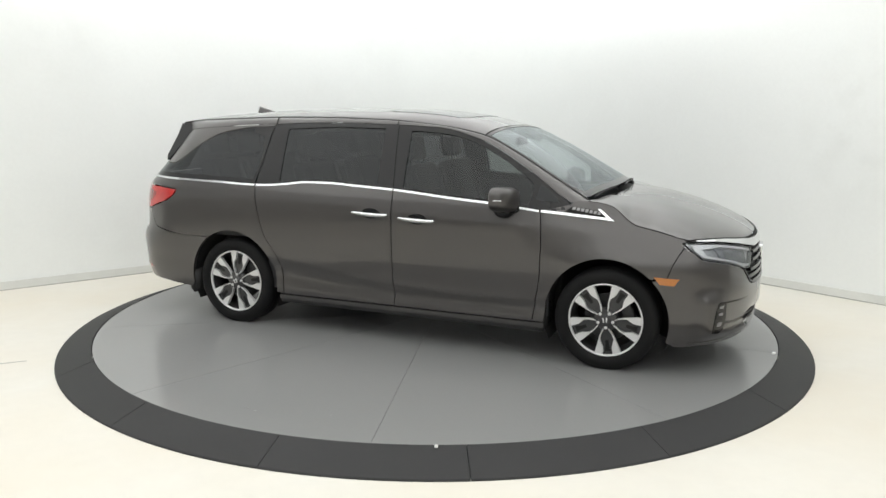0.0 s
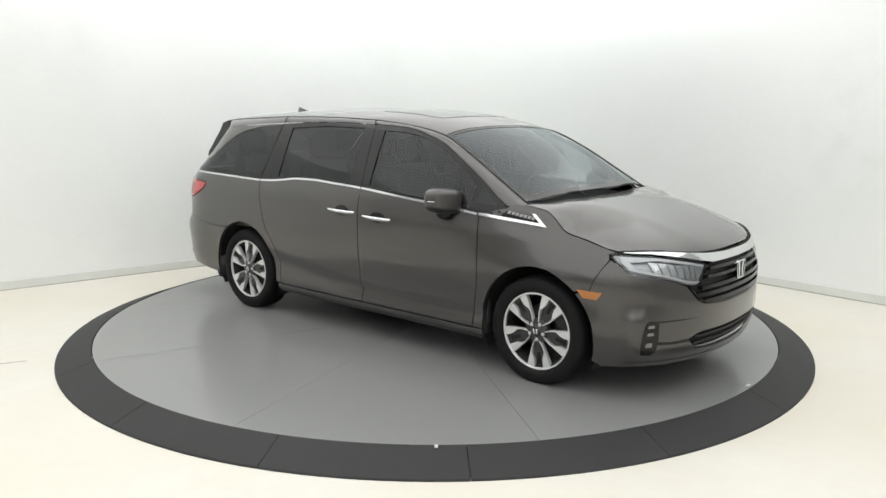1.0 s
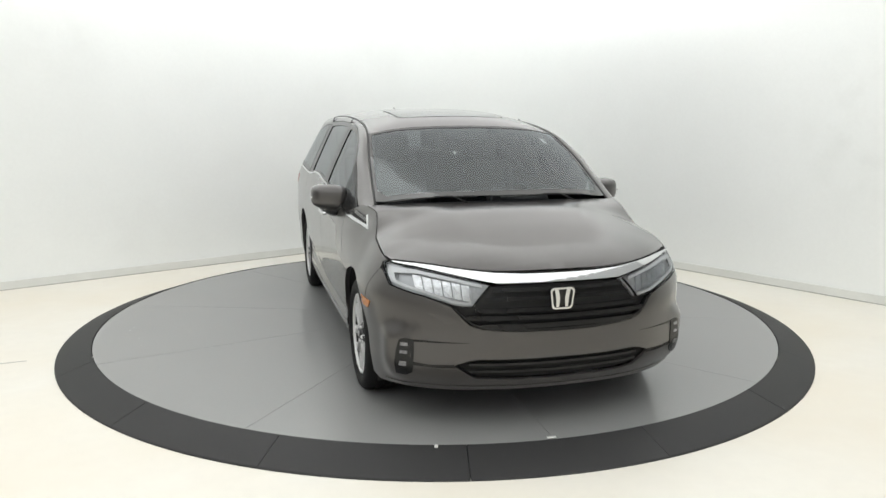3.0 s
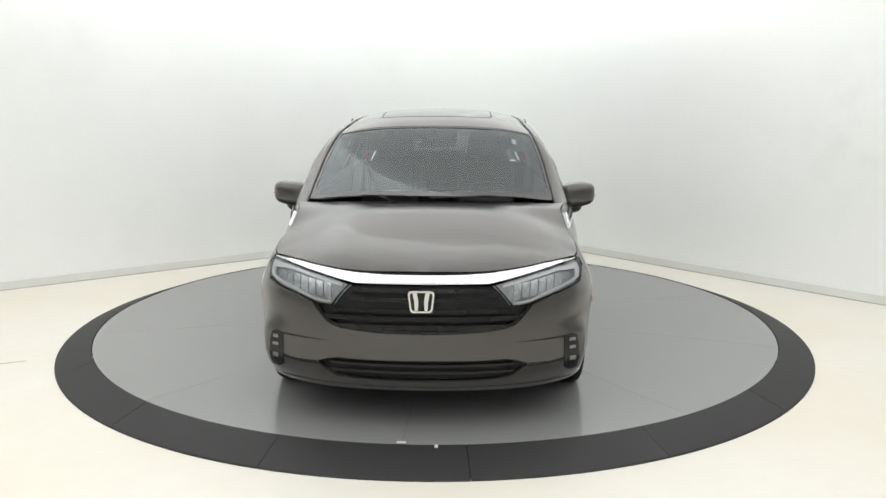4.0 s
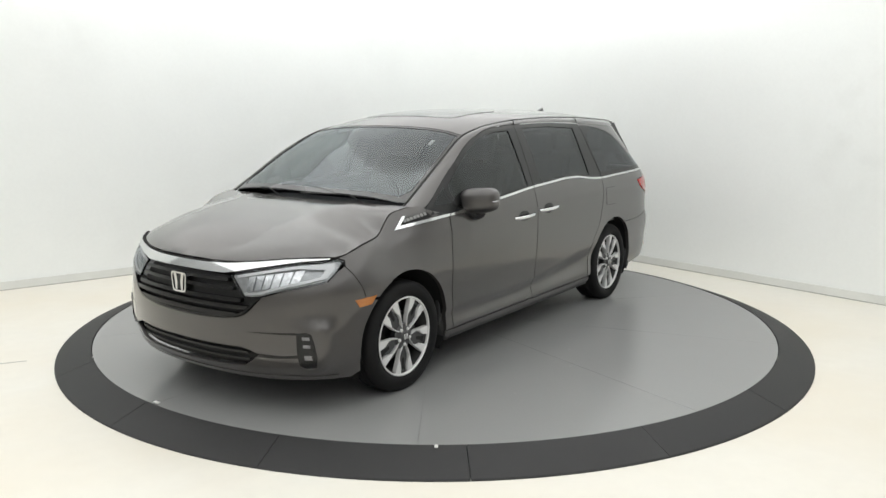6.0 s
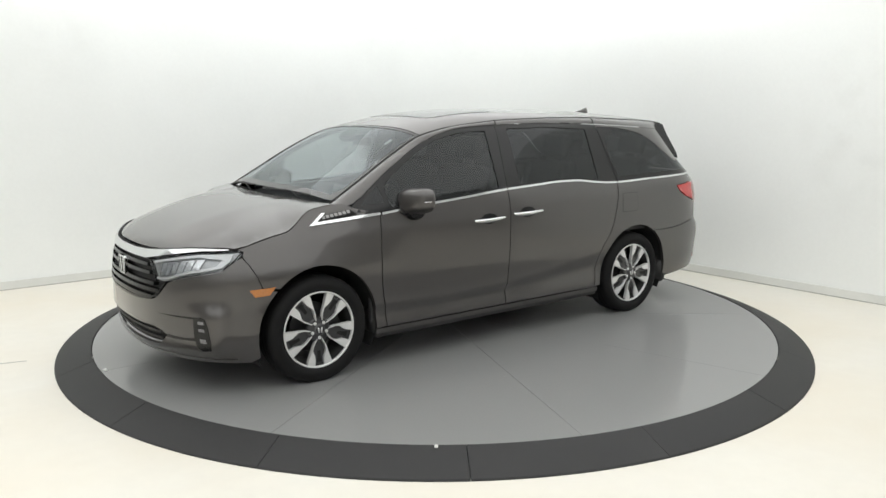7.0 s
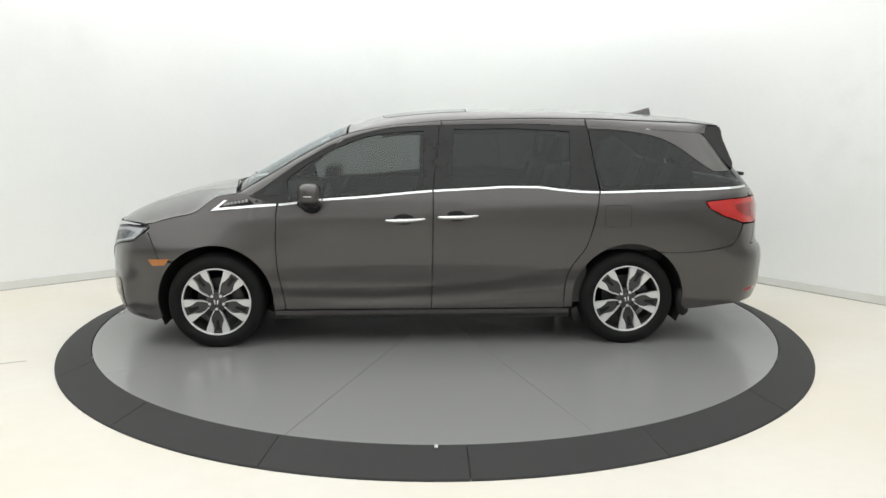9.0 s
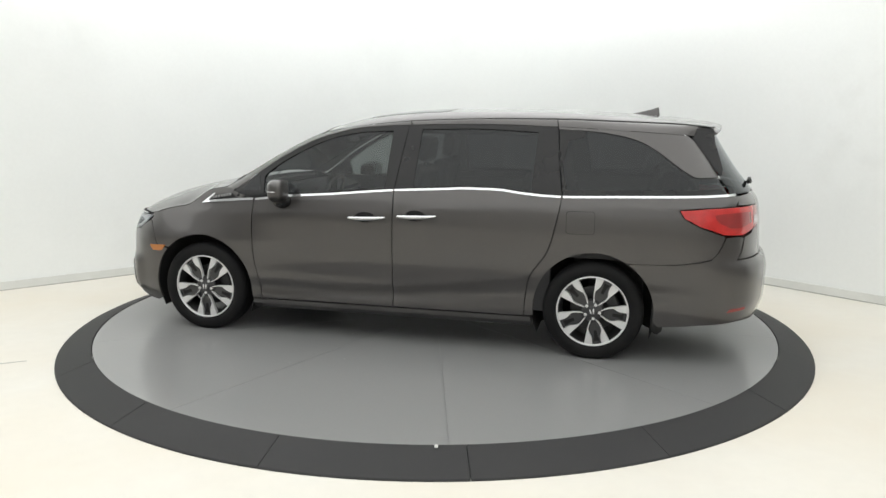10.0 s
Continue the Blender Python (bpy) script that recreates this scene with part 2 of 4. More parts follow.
def tube(points, r, n=8, flat=1.0):
    """Round bar along a line of points."""
    bm = bmesh.new()
    P = [Vector(p) for p in points]
    rings = []
    for i, p in enumerate(P):
        d = (P[min(i + 1, len(P) - 1)] - P[max(i - 1, 0)]).normalized()
        a = d.cross(Vector((0, 0, 1)))
        a = a.normalized() if a.length > 1e-3 else Vector((1, 0, 0))
        b = a.cross(d)
        rings.append([bm.verts.new(p + a * (r * math.cos(2 * math.pi * k / n)) + b * (r * flat * math.sin(2 * math.pi * k / n))) for k in range(n)])
    for i in range(len(P) - 1):
        for k in range(n):
            bm.faces.new((rings[i][k], rings[i][(k + 1) % n], rings[i + 1][(k + 1) % n], rings[i + 1][k]))
    bm.faces.new(rings[0])
    bm.faces.new(rings[-1][::-1])
    bmesh.ops.recalc_face_normals(bm, faces=bm.faces[:])
    return bm


def ellipsoid(c, r, m=None, n=20):
    bm = bmesh.new()
    bmesh.ops.create_uvsphere(bm, u_segments=n, v_segments=n // 2, radius=1)
    for v in bm.verts:
        v.co = Vector((v.co.x * r[0], v.co.y * r[1], v.co.z * r[2]))
    bmesh.ops.transform(bm, matrix=Matrix.Translation(c) @ (m or Matrix()), verts=bm.verts[:])
    return bm


def merge(*bms):
    out = bms[0]
    for b in bms[1:]:
        me = bpy.data.meshes.new("tmp")
        b.to_mesh(me)
        b.free()
        out.from_mesh(me)
        bpy.data.meshes.remove(me)
    return out


# ---------------------------------------------------------------- the room
LEFT_END, CORNER, RIGHT_END = Vector((-7.4, -1.209)), Vector((0.55, 4.913)), Vector((6.2, -1.787))
BACK_RIGHT, BACK_LEFT = Vector((5.0, -8.6)), Vector((-7.4, -8.6))
CEIL = 4.4


def corner_line():
    """Left wall, rounded corner, right wall, seen from above."""
    a, b = (LEFT_END - CORNER).normalized(), (RIGHT_END - CORNER).normalized()
    half = a.angle(b) / 2
    r = 1.2
    tl = r / math.tan(half)
    c = CORNER + (a + b).normalized() * (r / math.sin(half))
    p0, p1 = CORNER + a * tl, CORNER + b * tl
    a0 = math.atan2(*(p0 - c).yx)
    a1 = math.atan2(*(p1 - c).yx)
    arc = [c + Vector((math.cos(a0 + (a1 - a0) * k / 16), math.sin(a0 + (a1 - a0) * k / 16))) * r for k in range(17)]
    return [LEFT_END] + arc + [RIGHT_END]


def wall_strip(name, line, z0, z1, thick, mat, inward=0.0):
    """Upright sheet along a line, with thickness away from the room's middle."""
    bm = bmesh.new()
    rows = []
    for i, p in enumerate(line):
        d = (line[min(i + 1, len(line) - 1)] - line[max(i - 1, 0)]).normalized()
        n = Vector((d.y, -d.x))
        if n.dot(Vector((-0.5, -3)) - p) < 0:
            n = -n
        q, o = p + n * inward, p - n * thick
        rows.append([bm.verts.new((*q, z0)), bm.verts.new((*q, z1)), bm.verts.new((*o, z1)), bm.verts.new((*o, z0))])
    for i in range(len(line) - 1):
        for k in range(4):
            bm.faces.new((rows[i][k], rows[i][(k + 1) % 4], rows[i + 1][(k + 1) % 4], rows[i + 1][k]))
    bm.faces.new(rows[0])
    bm.faces.new(rows[-1][::-1])
    bmesh.ops.recalc_face_normals(bm, faces=bm.faces[:])
    for e in bm.edges:
        if len(e.link_faces) == 2 and e.calc_face_angle() > 0.5:
            e.smooth = False
    return link_mesh(name, bm, mat, smooth=True)


line = corner_line()
tagged(wall_strip("wall_north", line, 0, CEIL, 0.12, WALL), "smooth white painted studio wall with rounded corner", "wall", kind="structure")
# east and west walls are out of view, greyed to darken the van sides
tagged(wall_strip("wall_east", [RIGHT_END, BACK_RIGHT], 0, CEIL, 0.12, WALL_DIMMING), "unseen wall closing the studio, greyed to dim the van sides", "wall", kind="structure")
tagged(wall_strip("wall_south", [BACK_RIGHT, BACK_LEFT], 0, CEIL, 0.12, WALL_BACK), "plain white painted wall closing the studio", "wall", kind="structure")
tagged(wall_strip("wall_west", [BACK_LEFT, LEFT_END], 0, CEIL, 0.12, WALL_DIMMING), "unseen wall closing the studio, greyed to dim the van sides", "wall", kind="structure")
tagged(wall_strip("baseboard", line, 0.0, 0.085, -0.002, TRIM, inward=0.02), "low white baseboard along the studio wall", "baseboard", kind="structure")
# grey of the floor joint and of the shade line painted under the baseboard
JOINT_AND_SHADE = material("grey_joint_and_shade", (0.42, 0.42, 0.39), 0.8, grain=0.5, scale=14, stain=0.5, stain_scale=3, tint=(0.7, 0.69, 0.64))
# shadow line at the baseboard foot, drawn as a grey strip
tagged(wall_strip("baseboard_shade", line, 0.0, 0.009, -0.004, JOINT_AND_SHADE, inward=0.024), "thin grey strip painting the shade line between floor and baseboard", "joint", kind="structure")

bm = bmesh.new()
vs = [bm.verts.new((x, y, 0)) for x, y in ((-7.6, -8.8), (6.4, -8.8), (6.4, 5.0), (-7.6, 5.0))]
bm.faces.new(vs)
tagged(link_mesh("floor", bm, FLOOR), "cream painted concrete floor with faint stains", "floor", kind="structure")
bm = box_bm(14.0, 13.8, 0.1, pose(-0.6, -1.9, CEIL + 0.052))
tagged(link_mesh("ceiling", bm, CEILING), "plain white studio ceiling", "ceiling", kind="structure")


d = Vector((4.05, 1.66))
bm = box_bm(d.length, 0.008, 0.002, pose(-4.98, -1.92, 0.001, 0, 0, math.degrees(math.atan2(d.y, d.x))))
tagged(link_mesh("floor_joint", bm, JOINT_AND_SHADE), "thin joint across the cream floor", "joint", kind="structure")


def diffuser(x, y, z, radius, rise, label):
    """Round fabric light that hangs below the ceiling, its cloth bellied downward."""
    root = new("ceiling_light")
    root.matrix_world = pose(x, y, z)
    prof = [(radius * math.sin(a), rise * (1 - math.cos(a))) for a in [math.pi / 2 * k / 14 for k in range(15)]]
    prof[0] = (0.001, 0)
    part("fabric", lathe(prof, 72, "z"), FABRIC, root, "glowing white fabric belly")
    part("frame", lathe([(radius - 0.04, rise), (radius - 0.012, rise), (radius - 0.012, rise + 0.03), (radius - 0.04, rise + 0.03)], 72, "z", True), TRIM, root)
    for k in range(4):
        a = math.pi / 4 + k * math.pi / 2
        part("cable", tube([(radius * math.cos(a), radius * math.sin(a), rise + 0.04), (radius * math.cos(a), radius * math.sin(a), CEIL - z)], 0.006), STEEL, root)
    return tagged(root, label, "ceiling light", group="ceiling lights")


diffuser(0.50, 1.05, 2.56, 1.9, 0.45, "large round glowing white fabric ceiling light")
diffuser(-3.0, 0.3, 2.62, 0.95, 0.4, "small round glowing white fabric ceiling light")

# ---------------------------------------------------------------- the turntable
R_DECK, R_RAMP = 2.717, 2.96


def turntable():
    root = new("turntable")
    part("deck_base", lathe([(0.001, 0.0), (R_DECK - 0.02, 0.0), (R_DECK - 0.02, DECK - 0.006), (0.001, DECK - 0.006)], 120, "z"), DARK_SEAM, root)
    w = math.radians(36)
    for k in range(10):
        a0 = math.radians(-1.7) + k * w
        bm = bmesh.new()
        g = 0.0013
        arc = [a0 + g / R_DECK + (w - 2 * g / R_DECK) * i / 16 for i in range(17)]
        rim = [(math.cos(a) * (R_DECK - 0.006), math.sin(a) * (R_DECK - 0.006)) for a in arc]
        mid = a0 + w / 2
        tip = (math.cos(mid) * g / math.sin(w / 2), math.sin(mid) * g / math.sin(w / 2))
        top = [bm.verts.new((*p, DECK)) for p in [tip] + rim]
        low = [bm.verts.new((*p, DECK - 0.02)) for p in [tip] + rim]
        bm.faces.new(top)
        for i in range(len(top)):
            j = (i + 1) % len(top)
            bm.faces.new((top[i], low[i], low[j], top[j]))
        part("plate", bm, DECK_GREY, root, smooth=False)
    for x, y, s in SPECKS:
        part("scuff", ellipsoid((x, y, DECK + 0.0005), (s, s * 0.6, 0.001), n=8), DARK_SEAM, root)
    part("paint_chip", box_bm(0.05, 0.022, 0.003, pose(2.682, -0.085, DECK + 0.001, 0, 0, 88)), WHITE_MARK, root, "white paint chip")
    return tagged(root, "round grey painted steel turntable with thin joints", "turntable")


DARK_SEAM = material("dark_joint", (0.23, 0.23, 0.227), 0.7, grain=0.5, scale=90)
random.seed(5)
SPECKS = [(2.5 * math.sqrt(random.random()) * math.cos(a), 2.5 * math.sqrt(random.random()) * math.sin(a), random.uniform(0.004, 0.012)) for a in [random.uniform(0, 6.28) for _ in range(26)]]
table = turntable()

SEGMENTS = 17


def ramp_segment(parent, a0, a1):
    prof = [(R_RAMP, 0.0), (R_RAMP, 0.006), (R_RAMP - 0.006, 0.012), (R_DECK + 0.012, DECK + 0.002), (R_DECK, DECK + 0.004), (R_DECK, 0.0)]
    bm = bmesh.new()
    n = 10
    rows = [[bm.verts.new((r * math.cos(a), r * math.sin(a), z)) for r, z in prof] for a in [a0 + (a1 - a0) * k / n for k in range(n + 1)]]
    for i in range(n):
        for k in range(len(prof)):
            j = (k + 1) % len(prof)
            bm.faces.new((rows[i][k], rows[i][j], rows[i + 1][j], rows[i + 1][k]))
    bm.faces.new(rows[0])
    bm.faces.new(rows[-1][::-1])
    bmesh.ops.recalc_face_normals(bm, faces=bm.faces[:])
    for e in bm.edges:
        if len(e.link_faces) == 2 and e.calc_face_angle() > 0.3:
            e.smooth = False
    return part("ramp_segment", bm, RAMP_RUBBER, parent)


def ramp_ring():
    root = new("ramp_ring")
    w = 2 * math.pi / SEGMENTS
    for k in range(SEGMENTS):
        a = RING_START + k * w
        ramp_segment(root, a + 0.0006, a + w - 0.0006)
        for f, rr in ((0.18, 2.80), (0.82, 2.80), (0.5, 2.86)):
            b = a + w * f
            part("screw", lathe([(0.0001, 0.004), (0.008, 0.003), (0.010, 0.0)], 10, "z"), BLACK_PLASTIC, root).matrix_local = pose(rr * math.cos(b), rr * math.sin(b), DECK * (R_RAMP - rr) / (R_RAMP - R_DECK) + 0.003)
    return tagged(root, "black rubber ramp ring in segments round the turntable", "ramp")


RING_START = math.radians(-86.7)
ramp_ring()
bm = box_bm(0.018, 0.03, 0.006, pose(0.0, -2.735, DECK + 0.004), 0.002)
tagged(link_mesh("marker_tab", bm, WHITE_MARK), "small white marker tab on the ramp's inner edge", "marker")

# ---------------------------------------------------------------- the minivan's surface
# x forward, y to its left, z up from the deck; origin midway between the axles
LF, LR = 0.75, 0.98
wide = pchip([(0.15, 0.925), (0.20, 0.943), (0.28, 0.958), (0.36, 0.968), (0.48, 0.972), (0.60, 0.984), (0.75, 0.990), (0.90, 0.988), (1.0, 0.979), (1.08, 0.965),
              (1.14, 0.945), (1.25, 0.898), (1.40, 0.828), (1.52, 0.769), (1.58, 0.735), (1.64, 0.690)])
nose = pchip([(0.15, 2.34), (0.22, 2.375), (0.30, 2.41), (0.40, 2.428), (0.55, 2.425), (0.70, 2.412), (0.80, 2.392), (0.86, 2.365), (0.95, 2.30), (1.2, 2.2)])
tail_x = pchip([(0.2, -2.60), (0.32, -2.665), (0.45, -2.70), (0.62, -2.705), (0.70, -2.685), (0.745, -2.65), (0.90, -2.64), (1.08, -2.62), (1.16, -2.57), (1.30, -2.46), (1.50, -2.33), (1.64, -2.25)])
pinch = pchip([(0.85, 0.0), (1.2, 0.14), (1.5, 0.40), (1.66, 0.52), (1.95, 0.42), (2.4, 0.55)])
hollow = pchip([(-1.3, 0.010), (-0.8, 0.022), (0.3, 0.026), (0.9, 0.018), (1.3, 0.004)])
sweep = pchip([(-1.3, 0.60), (-1.055, 0.565), (-0.644, 0.512), (-0.2, 0.458), (0.342, 0.425), (0.8, 0.43), (1.3, 0.46)])
shoulder = pchip([(-2.3, 1.0), (-1.65, 1.010), (-1.04, 1.033), (-0.5, 1.02), (0.17, 0.971), (1.0, 0.945), (1.55, 0.93)])
shoulder_rise = pchip([(-2.35, 0.0), (-1.9, 0.005), (0.0, 0.007), (1.2, 0.007), (1.62, 0.003), (1.9, 0.0)])


def ys(x, z):
    """Half width of the body."""
    w = wide(z)
    # pressed-in lower doors
    if abs(x) < 1.3 and 0.29 < z < 0.62:
        t = (sweep(x) - z) / (sweep(x) - 0.29)
        if t > 0:
            w -= hollow(x) * (0.5 - 0.5 * math.cos(2 * math.pi * t ** 0.8))
    # sweeping crease over the lower doors
    if abs(x) < 1.3 and 0.25 < z < 0.9:
        u = z - sweep(x)
        w += hollow(x) * 0.2 * math.exp(-u / 0.12 if u > 0 else u / 0.05)
    # soft shoulder crease below the windows
    if 0.6 < z < 1.5 and -2.35 < x < 1.9:
        u = z - shoulder(x)
        w += shoulder_rise(x) * 1.15 * math.exp(-u / 0.055 if u > 0 else u / 0.16)
    u = z - 0.71
    if u > 0:
        w -= pinch(x) * u * u / (u + 0.05)
    s = (nose(z) - x) / LF
    # squared-off bumper corner round the fog lamps
    if x > 1.85 and 0.22 < z < 0.58:
        w += 0.055 * math.exp(-((x - 2.165) / 0.085) ** 2) * min(1.0, (z - 0.22) / 0.07, (0.58 - z) / 0.07)
    if s < 1:
        w *= max(0.0, 1 - (1 - max(s, 0.0)) ** 3.0) ** (1 / 2.2)
    s = (x - tail_x(z)) / LR
    if s < 1:
        w *= max(0.0, 1 - (1 - max(s, 0.0)) ** 6.0) ** (1 / 2.2)
    return w


def side(sg):
    return lambda x, z: Vector((x, sg * ys(x, z), z))


def front(a, z):
    """Wraps round the nose: a is 0 on the middle line and grows to a quarter turn near the wheel arch."""
    c = max(0.0, math.cos(min(abs(a), math.pi / 2)))
    x = nose(z) - LF + LF * c ** (2 / 3.0)
    return Vector((x, math.copysign(ys(x, z), a), z))


def rear(a, z):
    c = max(0.0, math.cos(min(abs(a), math.pi / 2)))
    x = tail_x(z) + LR - LR * c ** (2 / 6.0)
    return Vector((x, math.copysign(ys(x, z), a), z))


def fx(x, z):
    """Front wrap coordinates of a point given by its x."""
    return (math.acos(min(1, max(0, (x - nose(z) + LF) / LF)) ** 1.5), z)


def fy(y, z):
    lo, hi = 0.0, math.pi / 2
    for _ in range(40):
        m = (lo + hi) / 2
        lo, hi = (m, hi) if front(m, z).y < abs(y) else (lo, m)
    return (math.copysign(lo, y), z)


def rx(x, z):
    return (math.acos(min(1, max(0, (tail_x(z) + LR - x) / LR)) ** 3.0), z)


def ry(y, z):
    lo, hi = 0.0, math.pi / 2
    for _ in range(40):
        m = (lo + hi) / 2
        lo, hi = (m, hi) if rear(m, z).y < abs(y) else (lo, m)
    return (math.copysign(lo, y), z)


def both(half):
    """A half outline, middle to middle, closed with its mirror image."""
    return half + [(-a, z) for a, z in reversed(half) if abs(a) > 1e-6]


ridge = pchip([(1.50, 1.105), (1.42, 1.155), (1.14, 1.318), (0.86, 1.468), (0.572, 1.593), (0.3, 1.665), (0.02, 1.702), (-0.25, 1.718), (-0.72, 1.725), (-1.19, 1.717), (-1.66, 1.692), (-2.05, 1.662), (-2.32, 1.622)])
fall = pchip([(-2.3, 0.07), (-1.6, 0.085), (0.0, 0.10), (0.3, 0.085), (0.6, 0.05), (1.4, 0.03)])


def top(x, y):
    """Windscreen and roof."""
    r = abs(y) / 0.7
    return Vector((x, y, ridge(x + 0.10 * y * y * max(0, min(1, (x + 0.1) / 1.2))) - fall(x) * (0.5 * r ** 2 + 0.5 * r ** 5)))


hood_mid = pchip([(1.36, 1.135), (1.45, 1.128), (1.61, 1.122), (1.887, 1.066), (2.167, 0.972), (2.30, 0.908), (2.38, 0.858)])
bar_top = pchip([(0.0, 0.851), (0.2, 0.852), (0.35, 0.858), (0.52, 0.873), (0.66, 0.888), (0.735, 0.892), (0.80, 0.893)])
NOSE_EDGE = [(front(fy(y, bar_top(y))[0], bar_top(y)).x - 0.004, y) for y in (0.0001, 0.06, 0.12, 0.2, 0.28, 0.35, 0.42, 0.48, 0.54, 0.60, 0.65, 0.70, 0.735, 0.765)]
hood_rim = pchip([(1.28, 1.128), (1.4, 1.112), (1.49, 1.092), (1.56, 1.045), (1.62, 0.996), (1.67, 0.972), (1.75, 0.958), (1.88, 0.928), (1.97, 0.900)] + [(x, bar_top(y) + 0.000) for x, y in NOSE_EDGE if y < 0.74])


def hood_edge(x):
    return ys(x, hood_rim(x))


def hood_lift(x, y):
    e = max(hood_edge(x), 0.05)
    r = min(1.0, abs(y) / e)
    crease = 0.004 * math.exp(-((abs(y) - (0.36 + 0.17 * (2.2 - x))) / 0.08) ** 2) * max(0, min(1, (2.32 - x) / 0.3))
    return Vector((x, y, hood_rim(x) + (hood_mid(x) - hood_rim(x)) * (1 - r ** 3.2) + crease))


rail_z = pchip([(1.40, 1.105), (1.30, 1.10), (1.218, 1.115), (1.122, 1.18), (0.85, 1.362), (0.529, 1.516), (0.2, 1.589), (-0.11, 1.604), (-0.634, 1.615), (-1.2, 1.600), (-1.7, 1.575), (-2.1, 1.545), (-2.3, 1.52)])
rail_y = pchip([(1.40, 0.815), (0.9, 0.768), (0.56, 0.716), (0.2, 0.682), (-0.5, 0.665), (-1.5, 0.645), (-2.3, 0.59)])
belt_z = pchip([(1.512, 0.999), (1.19, 1.033), (1.04, 1.046), (0.762, 1.080), (0.402, 1.105), (-0.06, 1.143), (-0.405, 1.160), (-0.61, 1.170), (-0.814, 1.168), (-0.977, 1.15), (-1.14, 1.136), (-1.272, 1.132), (-1.637, 1.141), (-2.054, 1.152), (-2.352, 1.161), (-2.6, 1.165)])
HUB_Z, AXLE, R_ARCH = 0.340, 1.5, 0.412


def arch(cx, a0, a1, n=20, r=R_ARCH):
    """Wheel opening from angle a0 to a1 in degrees, measured from forward, upward."""
    return [(cx + r * math.cos(math.radians(a0 + (a1 - a0) * k / n)), HUB_Z + 0.008 + r * math.sin(math.radians(a0 + (a1 - a0) * k / n))) for k in range(n + 1)]


def loft_strip(name, lines, mat, parent, label=""):
    bm = bmesh.new()
    rows = [[bm.verts.new(p) for p in ln] for ln in lines]
    for a, b in zip(rows, rows[1:]):
        for i in range(len(a) - 1):
            bm.faces.new((a[i], a[i + 1], b[i + 1], b[i]))
    bmesh.ops.recalc_face_normals(bm, faces=bm.faces[:])
    return part(name, bm, mat, parent, label)


def ribbon(name, pts, lift, half, out, depth, mat, parent, label=""):
    """Thin raised strip that follows a line on a surface."""
    up, low = [], []
    for i, (u, v) in enumerate(pts):
        a, b = pts[max(i - 1, 0)], pts[min(i + 1, len(pts) - 1)]
        d = Vector((b[0] - a[0], b[1] - a[1])).normalized()
        up.append((u - d.y * half, v + d.x * half))
        low.append((u + d.y * half, v - d.x * half))
    return panel(name, up + low[::-1], lift, mat, parent, label, out=out, depth=depth, step=0.04)


# ---------------------------------------------------------------- the minivan
van = new("minivan")


def sub(name, parent=None, label=""):
    ob = new(name)
    ob.parent = parent or van
    if label:
        ob["label"] = label
    return ob


DOOR_F = curve([(1.042, 1.040), (1.054, 0.901), (1.055, 0.739), (1.047, 0.572), (1.021, 0.424), (1.0, 0.285)], 4)
DOOR_B = [(-0.055, 0.285), (-0.062, 0.70), (-0.066, 1.137)]
SLIDE_R = curve([(-1.269, 1.125), (-1.252, 1.015), (-1.215, 0.851), (-1.17, 0.727), (-1.108, 0.643), (-1.058, 0.558), (-1.034, 0.43), (-1.026, 0.285)], 4)
G = 0.0036


def shift(pts, dx, dz=0.0):
    return [(x + dx, z + dz) for x, z in pts]


def beltline(x0, x1, dz, n=14):
    return [(x0 + (x1 - x0) * k / n, belt_z(x0 + (x1 - x0) * k / n) + dz) for k in range(n + 1)]


def railline(x0, x1, dz, n=14):
    return [(x0 + (x1 - x0) * k / n, rail_z(x0 + (x1 - x0) * k / n) + dz) for k in range(n + 1)]


def handle(parent, x0, x1, z, sg):
    """Chrome pull bar over a flat dark oval that paints the cup's shade."""
    mid, ln = (x0 + x1) / 2, x1 - x0
    cup = [(mid + 0.075 * math.cos(a) + 0.01, z + 0.005 + 0.038 * math.sin(a)) for a in [2 * math.pi * k / 20 for k in range(20)]]
    panel("handle_cup_shade", cup, side(sg), BLACK_GLOSS, parent, "flat dark oval painting the shade of the handle recess", out=0.0015, depth=0.006, step=0.03)
    bm = bmesh.new()
    rows = []
    n = 16
    for k in range(n + 1):
        t = k / n
        x = x0 + ln * t
        lo, hi = -0.006 - 0.012 * math.sin(math.pi * t) ** 0.6, 0.014 - 0.004 * (1 - t)
        lift = 0.022 * math.sin(math.pi * t) ** 0.5 + 0.004
        zz = z + 0.012 * (0.5 - t)
        y = ys(x, zz)
        rows.append([bm.verts.new((x, sg * (y + o), zz + h_)) for o, h_ in ((lift, lo), (lift + 0.007, (lo + hi) / 2), (lift, hi), (lift - 0.012, hi - 0.004), (lift - 0.012, lo + 0.004))])
    for a, b in zip(rows, rows[1:]):
        for k in range(5):
            bm.faces.new((a[k], a[(k + 1) % 5], b[(k + 1) % 5], b[k]))
    bm.faces.new(rows[0])
    bm.faces.new(rows[-1][::-1])
    bmesh.ops.recalc_face_normals(bm, faces=bm.faces[:])
    part("door_handle", bm, CHROME, parent, "chrome pull handle")


